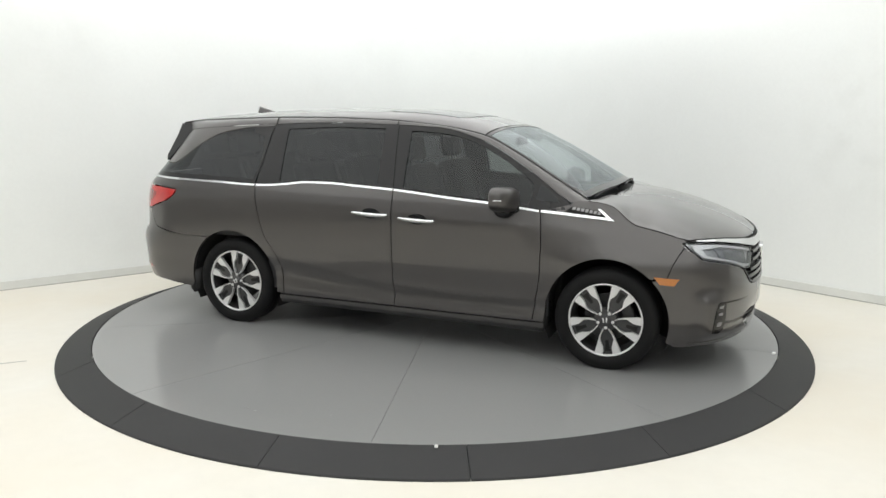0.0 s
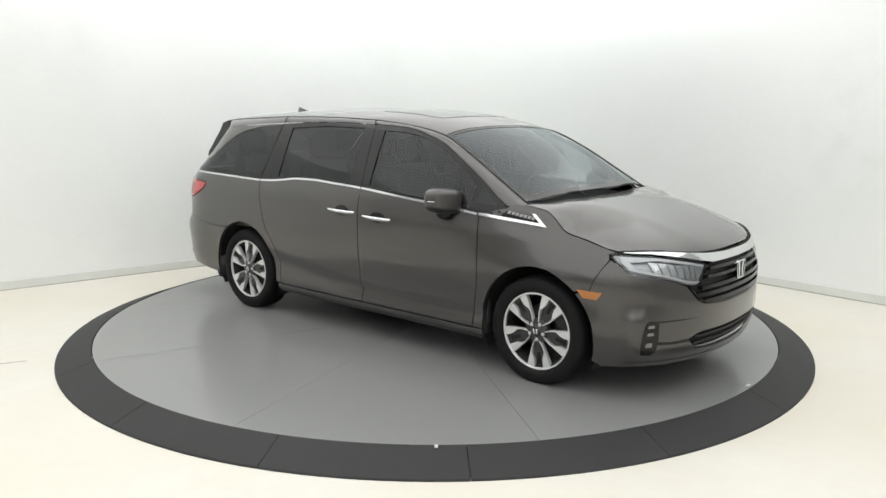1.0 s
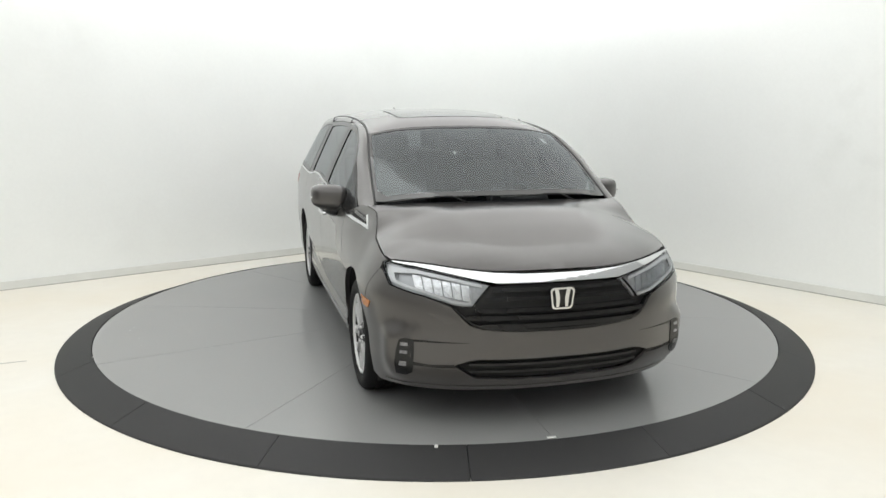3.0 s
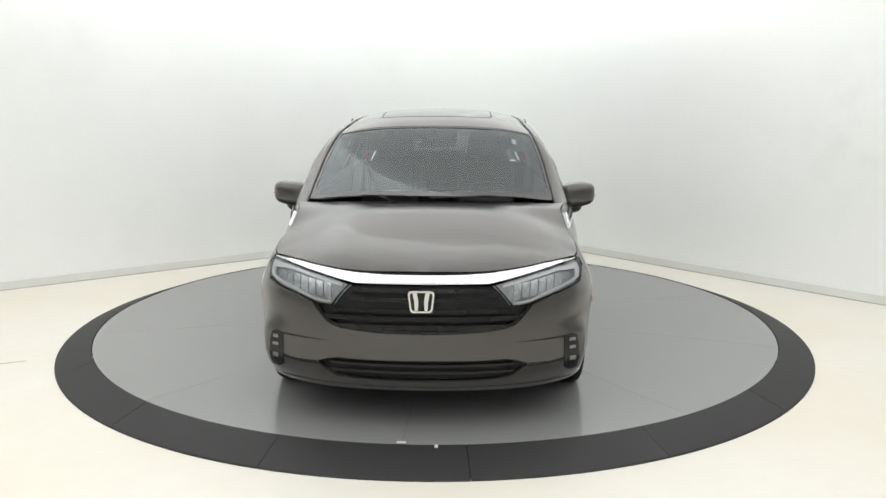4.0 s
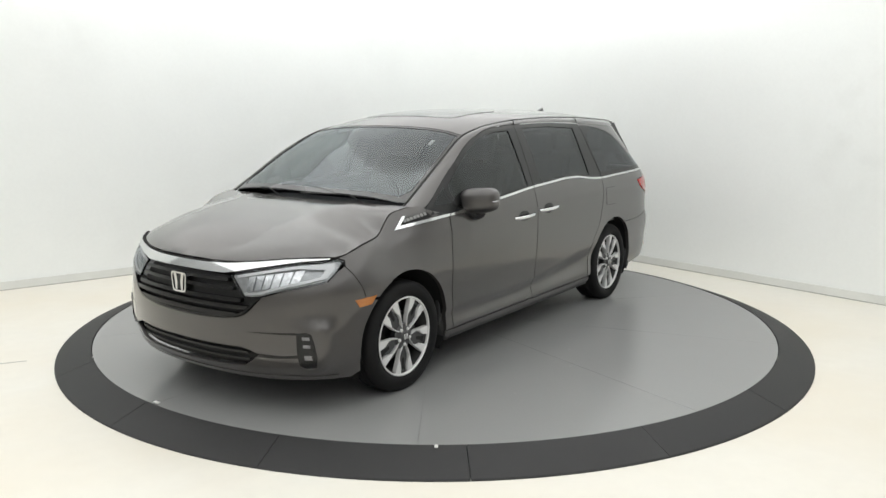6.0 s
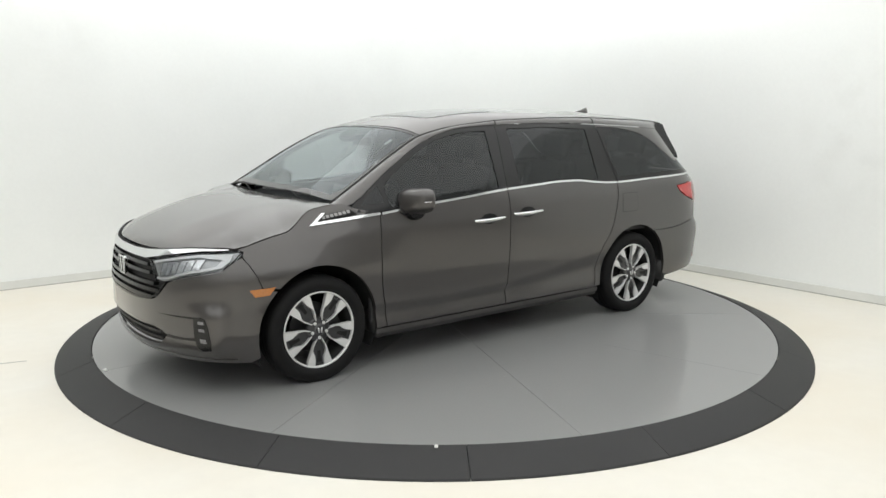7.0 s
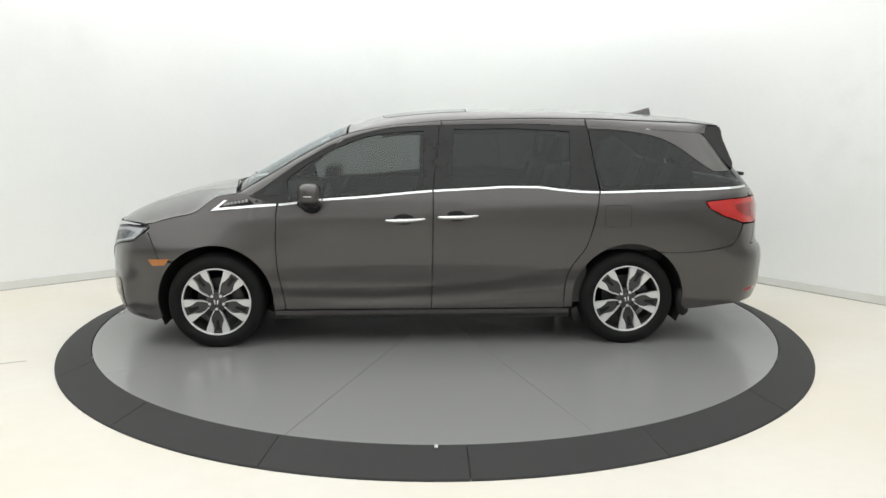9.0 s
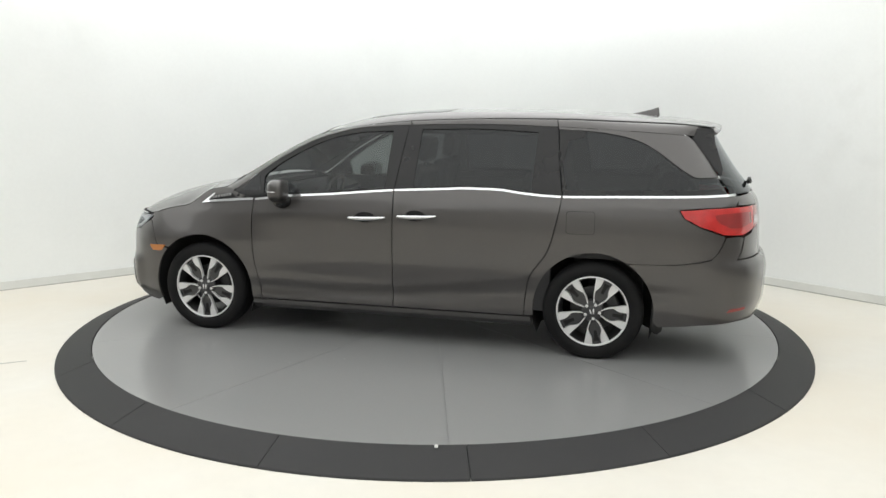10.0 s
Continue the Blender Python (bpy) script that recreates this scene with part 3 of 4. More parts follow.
def doors(sg):
    L = side(sg)
    # front door
    body = shift(DOOR_F, -G) + shift(DOOR_B, G) + beltline(-0.06, 1.035, -0.010)[1:-1]
    d = panel("front_door", body, L, PAINT, van, "brown-grey metallic front door", depth=0.03, step=0.032)
    pane = [(0.965, 1.110), (0.975, 1.215)] + curve([(0.95, 1.243), (0.809, 1.34), (0.609, 1.447), (0.407, 1.519), (0.201, 1.551), (-0.005, 1.56)], 4) + [(0.008, belt_z(0.01) + 0.022)] + beltline(0.1, 0.94, 0.020, 8)
    frame_ = railline(1.18, -0.118, -0.004)[1:] + [(-0.064, belt_z(-0.064) + 0.006)] + beltline(-0.03, 1.15, 0.006, 10)
    tri = [(1.165, 1.105), (1.10, 1.168), (1.02, 1.222), (1.0, 1.115)]
    panel("window_frame", frame_, L, BLACK_GLOSS, d, "gloss black window frame", depth=0.02, step=0.045, holes=[pane])
    panel("window", pane, L, GLASS_FRONT, d, "lightly tinted window glass", out=-0.006, depth=0.003, step=0.06)
    panel("quarter_light", tri, L, GLASS_TINT, d, "small dark triangular pane", out=0.0015, depth=0.002, step=0.05)
    ribbon("belt_trim", beltline(-0.060, 1.030, -0.002), L, 0.0075, 0.005, 0.01, CHROME, d, "chrome belt moulding")
    handle(d, -0.014, 0.282, 0.940, sg)
    # sliding door
    body = shift(DOOR_B[::-1], -G) + shift(SLIDE_R[::-1], G) + beltline(-1.262, -0.072, -0.010)[1:-1]
    s = panel("sliding_door", body, L, PAINT, van, "brown-grey metallic sliding door", depth=0.03, step=0.032)
    pane = [(-0.225, 1.575), (-0.65, 1.582), (-1.075, 1.562), (-1.055, belt_z(-1.05) + 0.026)] + beltline(-1.0, -0.25, 0.020, 8) + [(-0.204, belt_z(-0.2) + 0.02)]
    frame_ = railline(-0.122, -1.208, -0.004) + [(-1.238, 1.33), (-1.266, belt_z(-1.266) + 0.006)] + beltline(-1.2, -0.1, 0.006) + [(-0.069, belt_z(-0.069) + 0.006)]
    panel("window_frame", frame_, L, BLACK_GLOSS, s, "gloss black window frame", depth=0.02, step=0.045, holes=[pane])
    panel("window", pane, L, GLASS_TINT, s, "dark tinted window glass", out=-0.006, depth=0.003, step=0.06)
    ribbon("belt_trim", beltline(-1.264, -0.070, -0.002, 24), L, 0.0075, 0.005, 0.01, CHROME, s, "chrome belt moulding")
    handle(s, -0.395, -0.093, 0.962, sg)


def quarter(sg):
    L = side(sg)
    low = shift(SLIDE_R, -G)
    wheel = arch(-AXLE, -8, 122, 28)
    body = low + wheel + curve([(-1.80, 0.697), (-1.98, 0.699), (-2.125, 0.719), (-2.255, 0.747), (-2.298, 0.79), (-2.33, 0.86), (-2.340, 0.894)], 3) \
        + curve([(-2.33, 0.903), (-2.175, 0.956), (-2.075, 1.012), (-2.04, 1.062)], 3) + curve([(-2.05, 1.070), (-2.22, 1.085), (-2.40, 1.092)], 3) + beltline(-2.44, -1.275, -0.010)
    q = panel("quarter_panel", body, L, PAINT, van, "brown-grey metallic rear quarter panel", depth=0.03, step=0.036)
    glass = curve([(-1.222, 1.575), (-1.468, 1.562), (-1.717, 1.518), (-1.878, 1.441), (-2.034, 1.328), (-2.132, 1.269)], 4) + [(-2.284, 1.268), (-2.352, belt_z(-2.352) + 0.006)] + beltline(-2.3, -1.30, 0.006) + [(-1.280, 1.138), (-1.246, 1.33)]
    panel("quarter_window", glass, L, GLASS_TINT, q, "dark tinted quarter window", depth=0.004, step=0.05)
    edge = [(-1.219, 1.578), (-1.40, 1.569), (-1.40, 1.53), (-1.285, 1.50), (-1.262, 1.33), (-1.30, 1.175)] + [(-2.30, 1.20), (-2.352, belt_z(-2.35) + 0.007)] + beltline(-2.3, -1.30, 0.007) + [(-1.279, 1.139), (-1.244, 1.33)]
    panel("window_border", edge, L, BLACK_GLOSS, q, "black painted border of the glass", out=0.0012, depth=0.001, step=0.05)
    pillar = curve([(-1.216, 1.582), (-1.468, 1.568), (-1.717, 1.524), (-1.878, 1.448), (-2.034, 1.335), (-2.132, 1.275)], 4) + [(-2.288, 1.274), (-2.28, 1.30), (-2.118, 1.515), (-2.085, 1.54)] + railline(-2.08, -1.21, -0.003, 10)
    panel("rear_pillar", pillar, L, PAINT, q, depth=0.02, step=0.04)
    ribbon("belt_trim", beltline(-2.40, -1.275, -0.002, 24), L, 0.0075, 0.005, 0.01, CHROME, q, "chrome belt moulding")
    if sg > 0:
        c = []
        for cx, cz, a0 in ((-1.325, 1.020, 0), (-1.480, 1.020, 90), (-1.480, 0.902, 180), (-1.325, 0.902, 270)):
            c += [(cx + 0.019 * math.cos(math.radians(a0 + k * 22.5)), cz + 0.019 * math.sin(math.radians(a0 + k * 22.5))) for k in range(5)]
        panel("fuel_door_gap", c, L, DARK, q, out=0.0008, depth=0.001, step=0.03)
        m = (-1.4025, 0.961)
        panel("fuel_door", [(m[0] + (x - m[0]) * 0.968, m[1] + (z - m[1]) * 0.96) for x, z in c], L, PAINT, q, "fuel filler door", out=0.002, depth=0.002, step=0.03)


def fender(sg):
    L = side(sg)
    front_edge = [(1.985, 0.893), (1.958, 0.882), (1.970, 0.850), (1.940, 0.80), (1.910, 0.737), (1.884, 0.665)]
    opening = arch(AXLE, 47, 168, 26)
    body = shift(DOOR_F[::-1], G) + [(1.06, 1.05), (1.218, 1.092), (1.28, 1.12)] + [(x, hood_rim(x) - 0.004) for x in (1.33, 1.4, 1.46, 1.5, 1.55, 1.6, 1.63, 1.66, 1.7, 1.76, 1.83, 1.9, 1.98)] + front_edge + opening + [(1.088, 0.36), (1.080, 0.285)]
    f = panel("front_fender", body, L, PAINT, van, "brown-grey metallic front fender", depth=0.03, step=0.04)
    # dark name plate inside a chrome check mark
    plate = [(1.470, 1.012), (1.425, 1.055), (1.245, 1.082), (1.205, 1.050)]
    panel("name_plate", plate, L, DARK, f, "gloss black plate with small raised bars", out=0.0075, depth=0.009, step=0.025)
    tick = [(1.522, 0.992), (1.425, 1.068), (1.405, 1.066), (1.468, 1.014), (1.19, 1.044), (1.045, 1.054), (1.045, 1.038), (1.19, 1.026)]
    panel("chrome_tick", tick, L, CHROME, f, "chrome check-shaped trim", out=0.010, depth=0.012, step=0.03)
    for k in range(7):
        x = 1.428 - k * 0.027
        z = 1.030 + k * 0.0048
        panel("letter_bar", [(x, z), (x + 0.006, z + 0.018), (x - 0.015, z + 0.021), (x - 0.019, z + 0.003)], L, STEEL, f, out=0.0095, depth=0.003, step=0.02)
    sail = [(1.200, 1.060), (1.236, 1.092), (1.205, 1.120), (1.105, 1.185), (1.045, 1.222), (1.045, 1.064)]
    panel("sail_trim", sail, L, BLACK_GLOSS, f, "gloss black corner trim", out=0.0, depth=0.02, step=0.04)
    mark = [(1.962, 0.660), (1.805, 0.666), (1.845, 0.619), (1.932, 0.615)]
    panel("side_marker", mark, L, AMBER, f, "amber side marker lamp", out=0.004, depth=0.008, step=0.03)


def wheel_well(sg, cx):
    bm = bmesh.new()
    n = 24
    rows = []
    for k in range(n + 1):
        a = math.radians(-25 + 230 * k / n)
        rows.append([bm.verts.new((cx + r * math.cos(a), sg * y, HUB_Z + r * math.sin(a))) for r, y in ((R_ARCH + 0.012, min(ys(cx + (R_ARCH + 0.012) * math.cos(a), max(0.2, HUB_Z + R_ARCH * math.sin(a))), 0.99) - 0.012), (R_ARCH + 0.02, 0.62), (0.02, 0.60))])
    for a, b in zip(rows, rows[1:]):
        for i in range(2):
            bm.faces.new((a[i], a[i + 1], b[i + 1], b[i]))
    part("wheel_well", bm, DARK, van, "black wheel arch liner")


for sg in (1, -1):
    doors(sg)
    quarter(sg)
    fender(sg)
    for cx in (AXLE, -AXLE):
        wheel_well(sg, cx)
    # sill below the doors
    L = side(sg)
    sill = panel("side_sill", [(1.078, 0.273), (-1.072, 0.273), (-1.072, 0.238), (1.078, 0.238)], L, PAINT, van, "brown-grey sill with a black lower edge", out=-0.004, depth=0.10, step=0.05)
    panel("sill_edge", [(1.078, 0.235), (-1.072, 0.235), (-1.072, 0.205), (1.078, 0.205)], L, BLACK_PLASTIC, sill, "black lower sill edge", out=-0.016, depth=0.12, step=0.05)
    # inner pillar, belt and roof trims behind the glass
    for trim in ([(-0.01, 1.575), (-0.205, 1.585), (-0.19, 1.16), (0.0, 1.15)], [(-1.09, 1.575), (-1.30, 1.575), (-1.35, 1.15), (-1.07, 1.15)],
                 railline(0.30, -1.25, -0.045, 12) + railline(-1.25, 0.30, -0.004, 12), beltline(-2.2, 0.95, -0.05) + beltline(0.95, -2.2, 0.018)):
        panel("inner_trim", trim, L, DASH, van, "dark inner trim", out=-0.03, depth=0.015, step=0.08)
    # roof rail and windscreen pillar, rolled over from the side to the roof
    lines = []
    for k in range(7):
        t = k / 6
        ln = []
        for i in range(47):
            x = 1.385 - 3.58 * i / 46
            a = Vector((x, ys(x, rail_z(x)), rail_z(x)))
            yb = rail_y(x)
            b = Vector((x, yb, top(x, yb).z + 0.002))
            c = Vector((x, a.y * 0.62 + b.y * 0.38, b.z * 0.80 + a.z * 0.20 + 0.012))
            p = a * (1 - t) ** 2 + c * 2 * t * (1 - t) + b * t * t
            ln.append((p.x, sg * p.y, p.z))
        lines.append(ln)
    rail = loft_strip("roof_rail", lines, PAINT, van, "brown-grey metallic roof side rail")
    part("roof_moulding", tube([(1.36 - 3.6 * i / 40, sg * (rail_y(1.36 - 3.6 * i / 40) - 0.004), top(1.36 - 3.6 * i / 40, rail_y(1.36 - 3.6 * i / 40)).z + 0.003) for i in range(41)], 0.008), BLACK_PLASTIC, van, "black roof ditch moulding")
    for x in (-0.13, -1.20):
        part("rail_joint", tube([(x + 0.012 * (t - 0.5), sg * (ys(x, rail_z(x)) * (1 - t) + rail_y(x) * t + 0.014 * math.sin(math.pi * t)), rail_z(x) * (1 - t) + top(x, rail_y(x)).z * t + 0.020 * math.sin(math.pi * t)) for t in (0.0, 0.15, 0.3, 0.45, 0.6)], 0.004, 6), DARK, van)
    # mud flaps
    for x0, tilt in ((1.055, -8), (-1.93, 8)):
        flap = [(x0 - 0.012, 0.40), (x0 + 0.03, 0.40), (x0 + 0.035, 0.235), (x0 + 0.0, 0.20), (x0 - 0.045, 0.235)]
        part("mud_flap", prism(flap, sg * 0.74, sg * 0.945, "xz", 0.008), BLACK_PLASTIC, van, "black mud flap")

# front end
HL_TOP = [fx(1.985, 0.886), fy(0.80, 0.882), fy(0.74, 0.877), fy(0.66, 0.863), fy(0.56, 0.843), fy(0.46, 0.821), fy(0.385, 0.800)]
HL_LOW = [fy(0.410, 0.775), fy(0.478, 0.690), fy(0.53, 0.688), fy(0.585, 0.696), fy(0.64, 0.714), fy(0.72, 0.740), fx(2.085, 0.782), fx(2.02, 0.832), fx(1.965, 0.880)]


def inset(poly, k):
    cx, cy = sum(p[0] for p in poly) / len(poly), sum(p[1] for p in poly) / len(poly)
    return [(cx + (x - cx) * k, cy + (y - cy) * k) for x, y in poly]


half = [fy(0.0001, 0.218), fy(0.3, 0.217), fy(0.6, 0.213), fx(2.1, 0.208), fx(1.945, 0.200)] + [fx(x, z) for x, z in arch(AXLE, -17, 44, 10) if z > 0.22] \
    + [fx(1.888, 0.660), fx(1.914, 0.735), fx(1.945, 0.80), fx(1.976, 0.848)] + [fx(2.024, 0.825), fx(2.089, 0.775), fy(0.72, 0.733), fy(0.64, 0.707), fy(0.592, 0.688), fy(0.535, 0.622), fy(0.500, 0.590), fy(0.455, 0.572), fy(0.36, 0.558), fy(0.2, 0.549), fy(0.0001, 0.547)]
intake = [fy(0.0001, 0.274), fy(0.36, 0.279), fy(0.47, 0.290), fy(0.53, 0.330), fy(0.579, 0.366), fy(0.51, 0.394), fy(0.45, 0.404), fy(0.34, 0.402), fy(0.0001, 0.402)]
bumper = panel("front_bumper", both(half), front, PAINT, van, "brown-grey metallic front bumper", depth=0.016, step=0.04, holes=[both(intake)])
panel("lower_grille", both(inset(intake, 1.0)), front, DARK, bumper, "black lower air intake", out=-0.03, depth=0.01, step=0.06)
for z in (0.362, 0.318):
    ribbon("grille_slat", [fy(y, z + 0.004) for y in (-0.5, -0.3, -0.1, 0.1, 0.3, 0.5)], front, 0.007, -0.014, 0.014, BLACK_PLASTIC, bumper)
ribbon("lip", [fx(2.02, 0.225)] + [fy(y, 0.236) for y in (0.74, 0.5, 0.25, 0.0, -0.25, -0.5, -0.74)] + [(-fx(2.02, 0.225)[0], 0.225)], front, 0.008, 0.006, 0.01, PAINT, bumper)
for s in (1, -1):
    m = lambda pts: [(s * a, z) for a, z in pts]
    bezel = [fy(0.776, 0.500), fx(2.214, 0.506), fx(2.198, 0.496), fx(2.187, 0.44), fx(2.176, 0.36), fx(2.170, 0.302), fy(0.81, 0.296), fy(0.780, 0.315)]
    panel("fog_bezel", m(bezel), front, BLACK_GLOSS, bumper, "gloss black fog lamp surround", out=0.004, depth=0.012, step=0.03)
    for z0, z1, y0 in ((0.464, 0.482, 0.804), (0.419, 0.437, 0.807), (0.350, 0.376, 0.811)):
        panel("fog_lamp", m([fy(y0, z0), fy(y0, z1), fy(y0 + 0.034, z1), fy(y0 + 0.037, z0)]), front, FOG_GREY, bumper, "clear LED fog lamp", out=0.006, depth=0.008, step=0.02)
    # black strips paint crease shade: ledge above the cheek, band running into air intake
    panel("crease_shade", m([fy(0.776, 0.502), fy(0.64, 0.498), fy(0.49, 0.494), fy(0.64, 0.490), fy(0.776, 0.489)]), front, BLACK_GLOSS, bumper, out=0.001, depth=0.002, step=0.03)
    panel("crease_shade", m([fy(0.778, 0.376), fy(0.70, 0.366), fy(0.578, 0.372), fy(0.565, 0.352), fy(0.66, 0.349), fy(0.778, 0.356)]), front, BLACK_GLOSS, bumper, out=0.001, depth=0.002, step=0.03)
    # headlamp: housing, reflectors, light guide and clear lens
    lamp = panel("headlight", m(HL_TOP + HL_LOW), front, LAMP_GREY, van, "clear LED headlight with bright light guide", out=-0.030, depth=0.02, step=0.03)
    for k in range(6):
        a, b = 0.490 + 0.047 * k, 0.490 + 0.047 * k + 0.040
        zt = lambda y: 0.786 + (y - 0.4) * 0.17
        zl = lambda y: 0.712 + (y - 0.49) * 0.22
        panel("reflector", m([fy(a, zl(a)), fy(b, zl(b)), fy(b + 0.006, zt(b)), fy(a + 0.006, zt(a))]), front, REFLECTOR, lamp, "bright faceted reflector", out=-0.018, depth=0.01, step=0.02)
    guide = [fy(0.43, 0.803), fy(0.56, 0.833), fy(0.66, 0.853), fy(0.74, 0.867), fx(2.015, 0.872), fx(2.035, 0.838), fx(2.085, 0.797), fy(0.72, 0.754), fy(0.64, 0.728), fy(0.585, 0.708), fy(0.52, 0.700), fy(0.488, 0.702),
             fy(0.490, 0.714), fy(0.52, 0.713), fy(0.585, 0.722), fy(0.64, 0.743), fy(0.72, 0.769), fx(2.11, 0.806), fx(2.075, 0.842), fy(0.74, 0.850), fy(0.66, 0.837), fy(0.56, 0.817), fy(0.43, 0.788)]
    panel("light_guide", m(guide), front, LIGHT_BAR, lamp, "white light guide", out=-0.004, depth=0.01, step=0.02)
    panel("lamp_rim", m(HL_TOP + HL_LOW), front, BLACK_GLOSS, lamp, "black rim round the lamp", out=-0.001, depth=0.012, step=0.04, holes=[m(inset(HL_TOP + HL_LOW, 0.975))])
    panel("lens", m(HL_TOP + HL_LOW), front, GLASS_LAMP, lamp, "clear lens", out=0.002, depth=0.002, step=0.04)

grille_half = [fy(0.0001, 0.552), fy(0.2, 0.554), fy(0.36, 0.563), fy(0.45, 0.577), fy(0.495, 0.595), fy(0.530, 0.627), fy(0.586, 0.690), fy(0.53, 0.682), fy(0.474, 0.684), fy(0.404, 0.772), fy(0.380, 0.796), fy(0.2, 0.803), fy(0.0001, 0.804)]
grille = panel("grille", both(grille_half), front, BLACK_PLASTIC, van, "gloss black grille with horizontal bars", out=-0.035, depth=0.02, step=0.05)
for z, w, hgt in ((0.775, 0.375, 0.010), (0.728, 0.415, 0.010), (0.668, 0.47, 0.011), (0.628, 0.515, 0.012), (0.582, 0.44, 0.013)):
    ribbon("grille_bar", [fy(w * k / 4, z) for k in range(-4, 5)], front, hgt, 0.004, 0.035, BLACK_GLOSS, grille)
ribbon("grille_rim", [fy(-0.578, 0.688), fy(-0.524, 0.630), fy(-0.488, 0.600), fy(-0.445, 0.583), fy(-0.36, 0.569), fy(-0.2, 0.560), fy(0.0, 0.558), fy(0.2, 0.560), fy(0.36, 0.569), fy(0.445, 0.583), fy(0.488, 0.600), fy(0.524, 0.630), fy(0.578, 0.688)], front, 0.006, 0.005, 0.03, BLACK_GLOSS, grille)
# emblem: a rounded chrome frame with two slanted bars
ring = []
for cy, cz, a0 in ((0.050, 0.762, 0), (-0.050, 0.762, 90), (-0.040, 0.684, 180), (0.040, 0.684, 270)):
    ring += [(cy + 0.020 * math.cos(math.radians(a0 + 30 * k)), cz + 0.020 * math.sin(math.radians(a0 + 30 * k))) for k in range(4)]
ring_in = [(y * 0.86, 0.723 + (z - 0.723) * 0.84) for y, z in ring]


def flat_front(y, z):
    return Vector((2.420, y, z))


emblem = panel("emblem", ring, flat_front, CHROME, grille, "chrome emblem with a rounded frame", out=0.004, depth=0.022, step=0.02, holes=[ring_in])
panel("emblem_back", ring_in, flat_front, BLACK_GLOSS, grille, out=-0.004, depth=0.01, step=0.03)
for s in (1, -1):
    panel("emblem_bar", [(s * 0.046, 0.772), (s * 0.024, 0.772), (s * 0.014, 0.728), (s * 0.018, 0.676), (s * 0.034, 0.676), (s * 0.036, 0.72)], flat_front, CHROME, grille, out=0.003, depth=0.012, step=0.02)
bar_half = [fy(0.0001, 0.808), fy(0.2, 0.808), fy(0.35, 0.808), fy(0.46, 0.828), fy(0.56, 0.848), fy(0.66, 0.866), fy(0.74, 0.879), fy(0.84, 0.886), fy(0.84, 0.891), fy(0.74, 0.892), fy(0.66, 0.888), fy(0.52, 0.873), fy(0.35, 0.858), fy(0.2, 0.852), fy(0.0001, 0.851)]
panel("chrome_bar", both(bar_half), front, CHROME, van, "wide chrome bar over the grille", out=0.013, depth=0.02, step=0.03)

ribbon("hood_gap", [fy(-y, bar_top(y) + 0.004) for y in (0.80, 0.735, 0.66, 0.52, 0.35, 0.2)] + [fy(0.0, bar_top(0) + 0.004)] + [fy(y, bar_top(y) + 0.004) for y in (0.2, 0.35, 0.52, 0.66, 0.735, 0.80)], front, 0.005, 0.008, 0.02, DARK, van, "dark gap below the hood edge")

# hood
front_edge = [(x - 0.008, y) for x, y in NOSE_EDGE if y < 0.75]
side_edge = [(x, hood_edge(x) - 0.004) for x in (2.0, 1.93, 1.85, 1.76, 1.70, 1.66, 1.63, 1.6, 1.55, 1.5, 1.46, 1.40, 1.34)]
rear_edge = [(1.36 + 0.09 * (1 - (y / 0.78) ** 2), y) for y in (0.74, 0.6, 0.45, 0.3, 0.15, 0.0001)]
hh = front_edge + side_edge + rear_edge
panel("hood", hh + [(x, -y) for x, y in reversed(hh) if y > 0.001], hood_lift, PAINT, van, "brown-grey metallic hood with soft creases", depth=0.02, step=0.045)
# cowl and wipers
cw = [(1.44 - 0.10 * y * y, y) for y in (0.0, 0.2, 0.4, 0.6, 0.75)]
cowl_o = cw + [(1.26, 0.77), (1.28, 0.6), (1.31, 0.4), (1.33, 0.2), (1.335, 0.0)]
panel("cowl", cowl_o + [(x, -y) for x, y in reversed(cowl_o) if y > 0.001], lambda x, y: Vector((x, y, 1.098 + 0.02 * (1.44 - x))), BLACK_PLASTIC, van, "black plastic cowl", depth=0.03, step=0.05)
# windscreen and its printed border
ws = [(0.575 - 0.03 * y * y, y) for y in (0.0, 0.2, 0.4, 0.6, 0.708)] + [(0.75, 0.738), (1.0, 0.770), (1.2, 0.792), (1.30, 0.80)] + [(1.40 - 0.13 * y * y, y) for y in (0.75, 0.6, 0.4, 0.2, 0.0)]
wsp = ws + [(x, -y) for x, y in reversed(ws) if y > 0.001]
glass = panel("windscreen", wsp, top, GLASS_CLEAR, van, "clear windscreen glass", depth=0.005, step=0.06)
ws_in = [(0.60 - 0.03 * y * y, y) for y in (0.0, 0.2, 0.4, 0.6, 0.688)] + [(0.75, 0.715), (1.0, 0.747), (1.2, 0.768)] + [(1.355 - 0.13 * y * y, y) for y in (0.73, 0.6, 0.4, 0.2, 0.0)]
panel("glass_border", wsp, top, GLASS_PRINT, glass, "black printed glass border", out=0.0025, depth=0.002, step=0.05, holes=[ws_in + [(x, -y) for x, y in reversed(ws_in) if y > 0.001]])
cam_box = [(0.60, 0.17), (0.68, 0.16), (0.755, 0.09), (0.77, 0.0001)]
panel("sensor_cover", [(0.60, 0.0)] + cam_box + [(x, -y) for x, y in reversed(cam_box)], top, BLACK_PLASTIC, glass, "black sensor housing", out=-0.012, depth=0.03, step=0.04)
panel("sticker", [(0.70, 0.585), (0.70, 0.555), (0.765, 0.560), (0.765, 0.592)], top, WHITE_MARK, glass, "small white sticker", out=-0.006, depth=0.001, step=0.03)
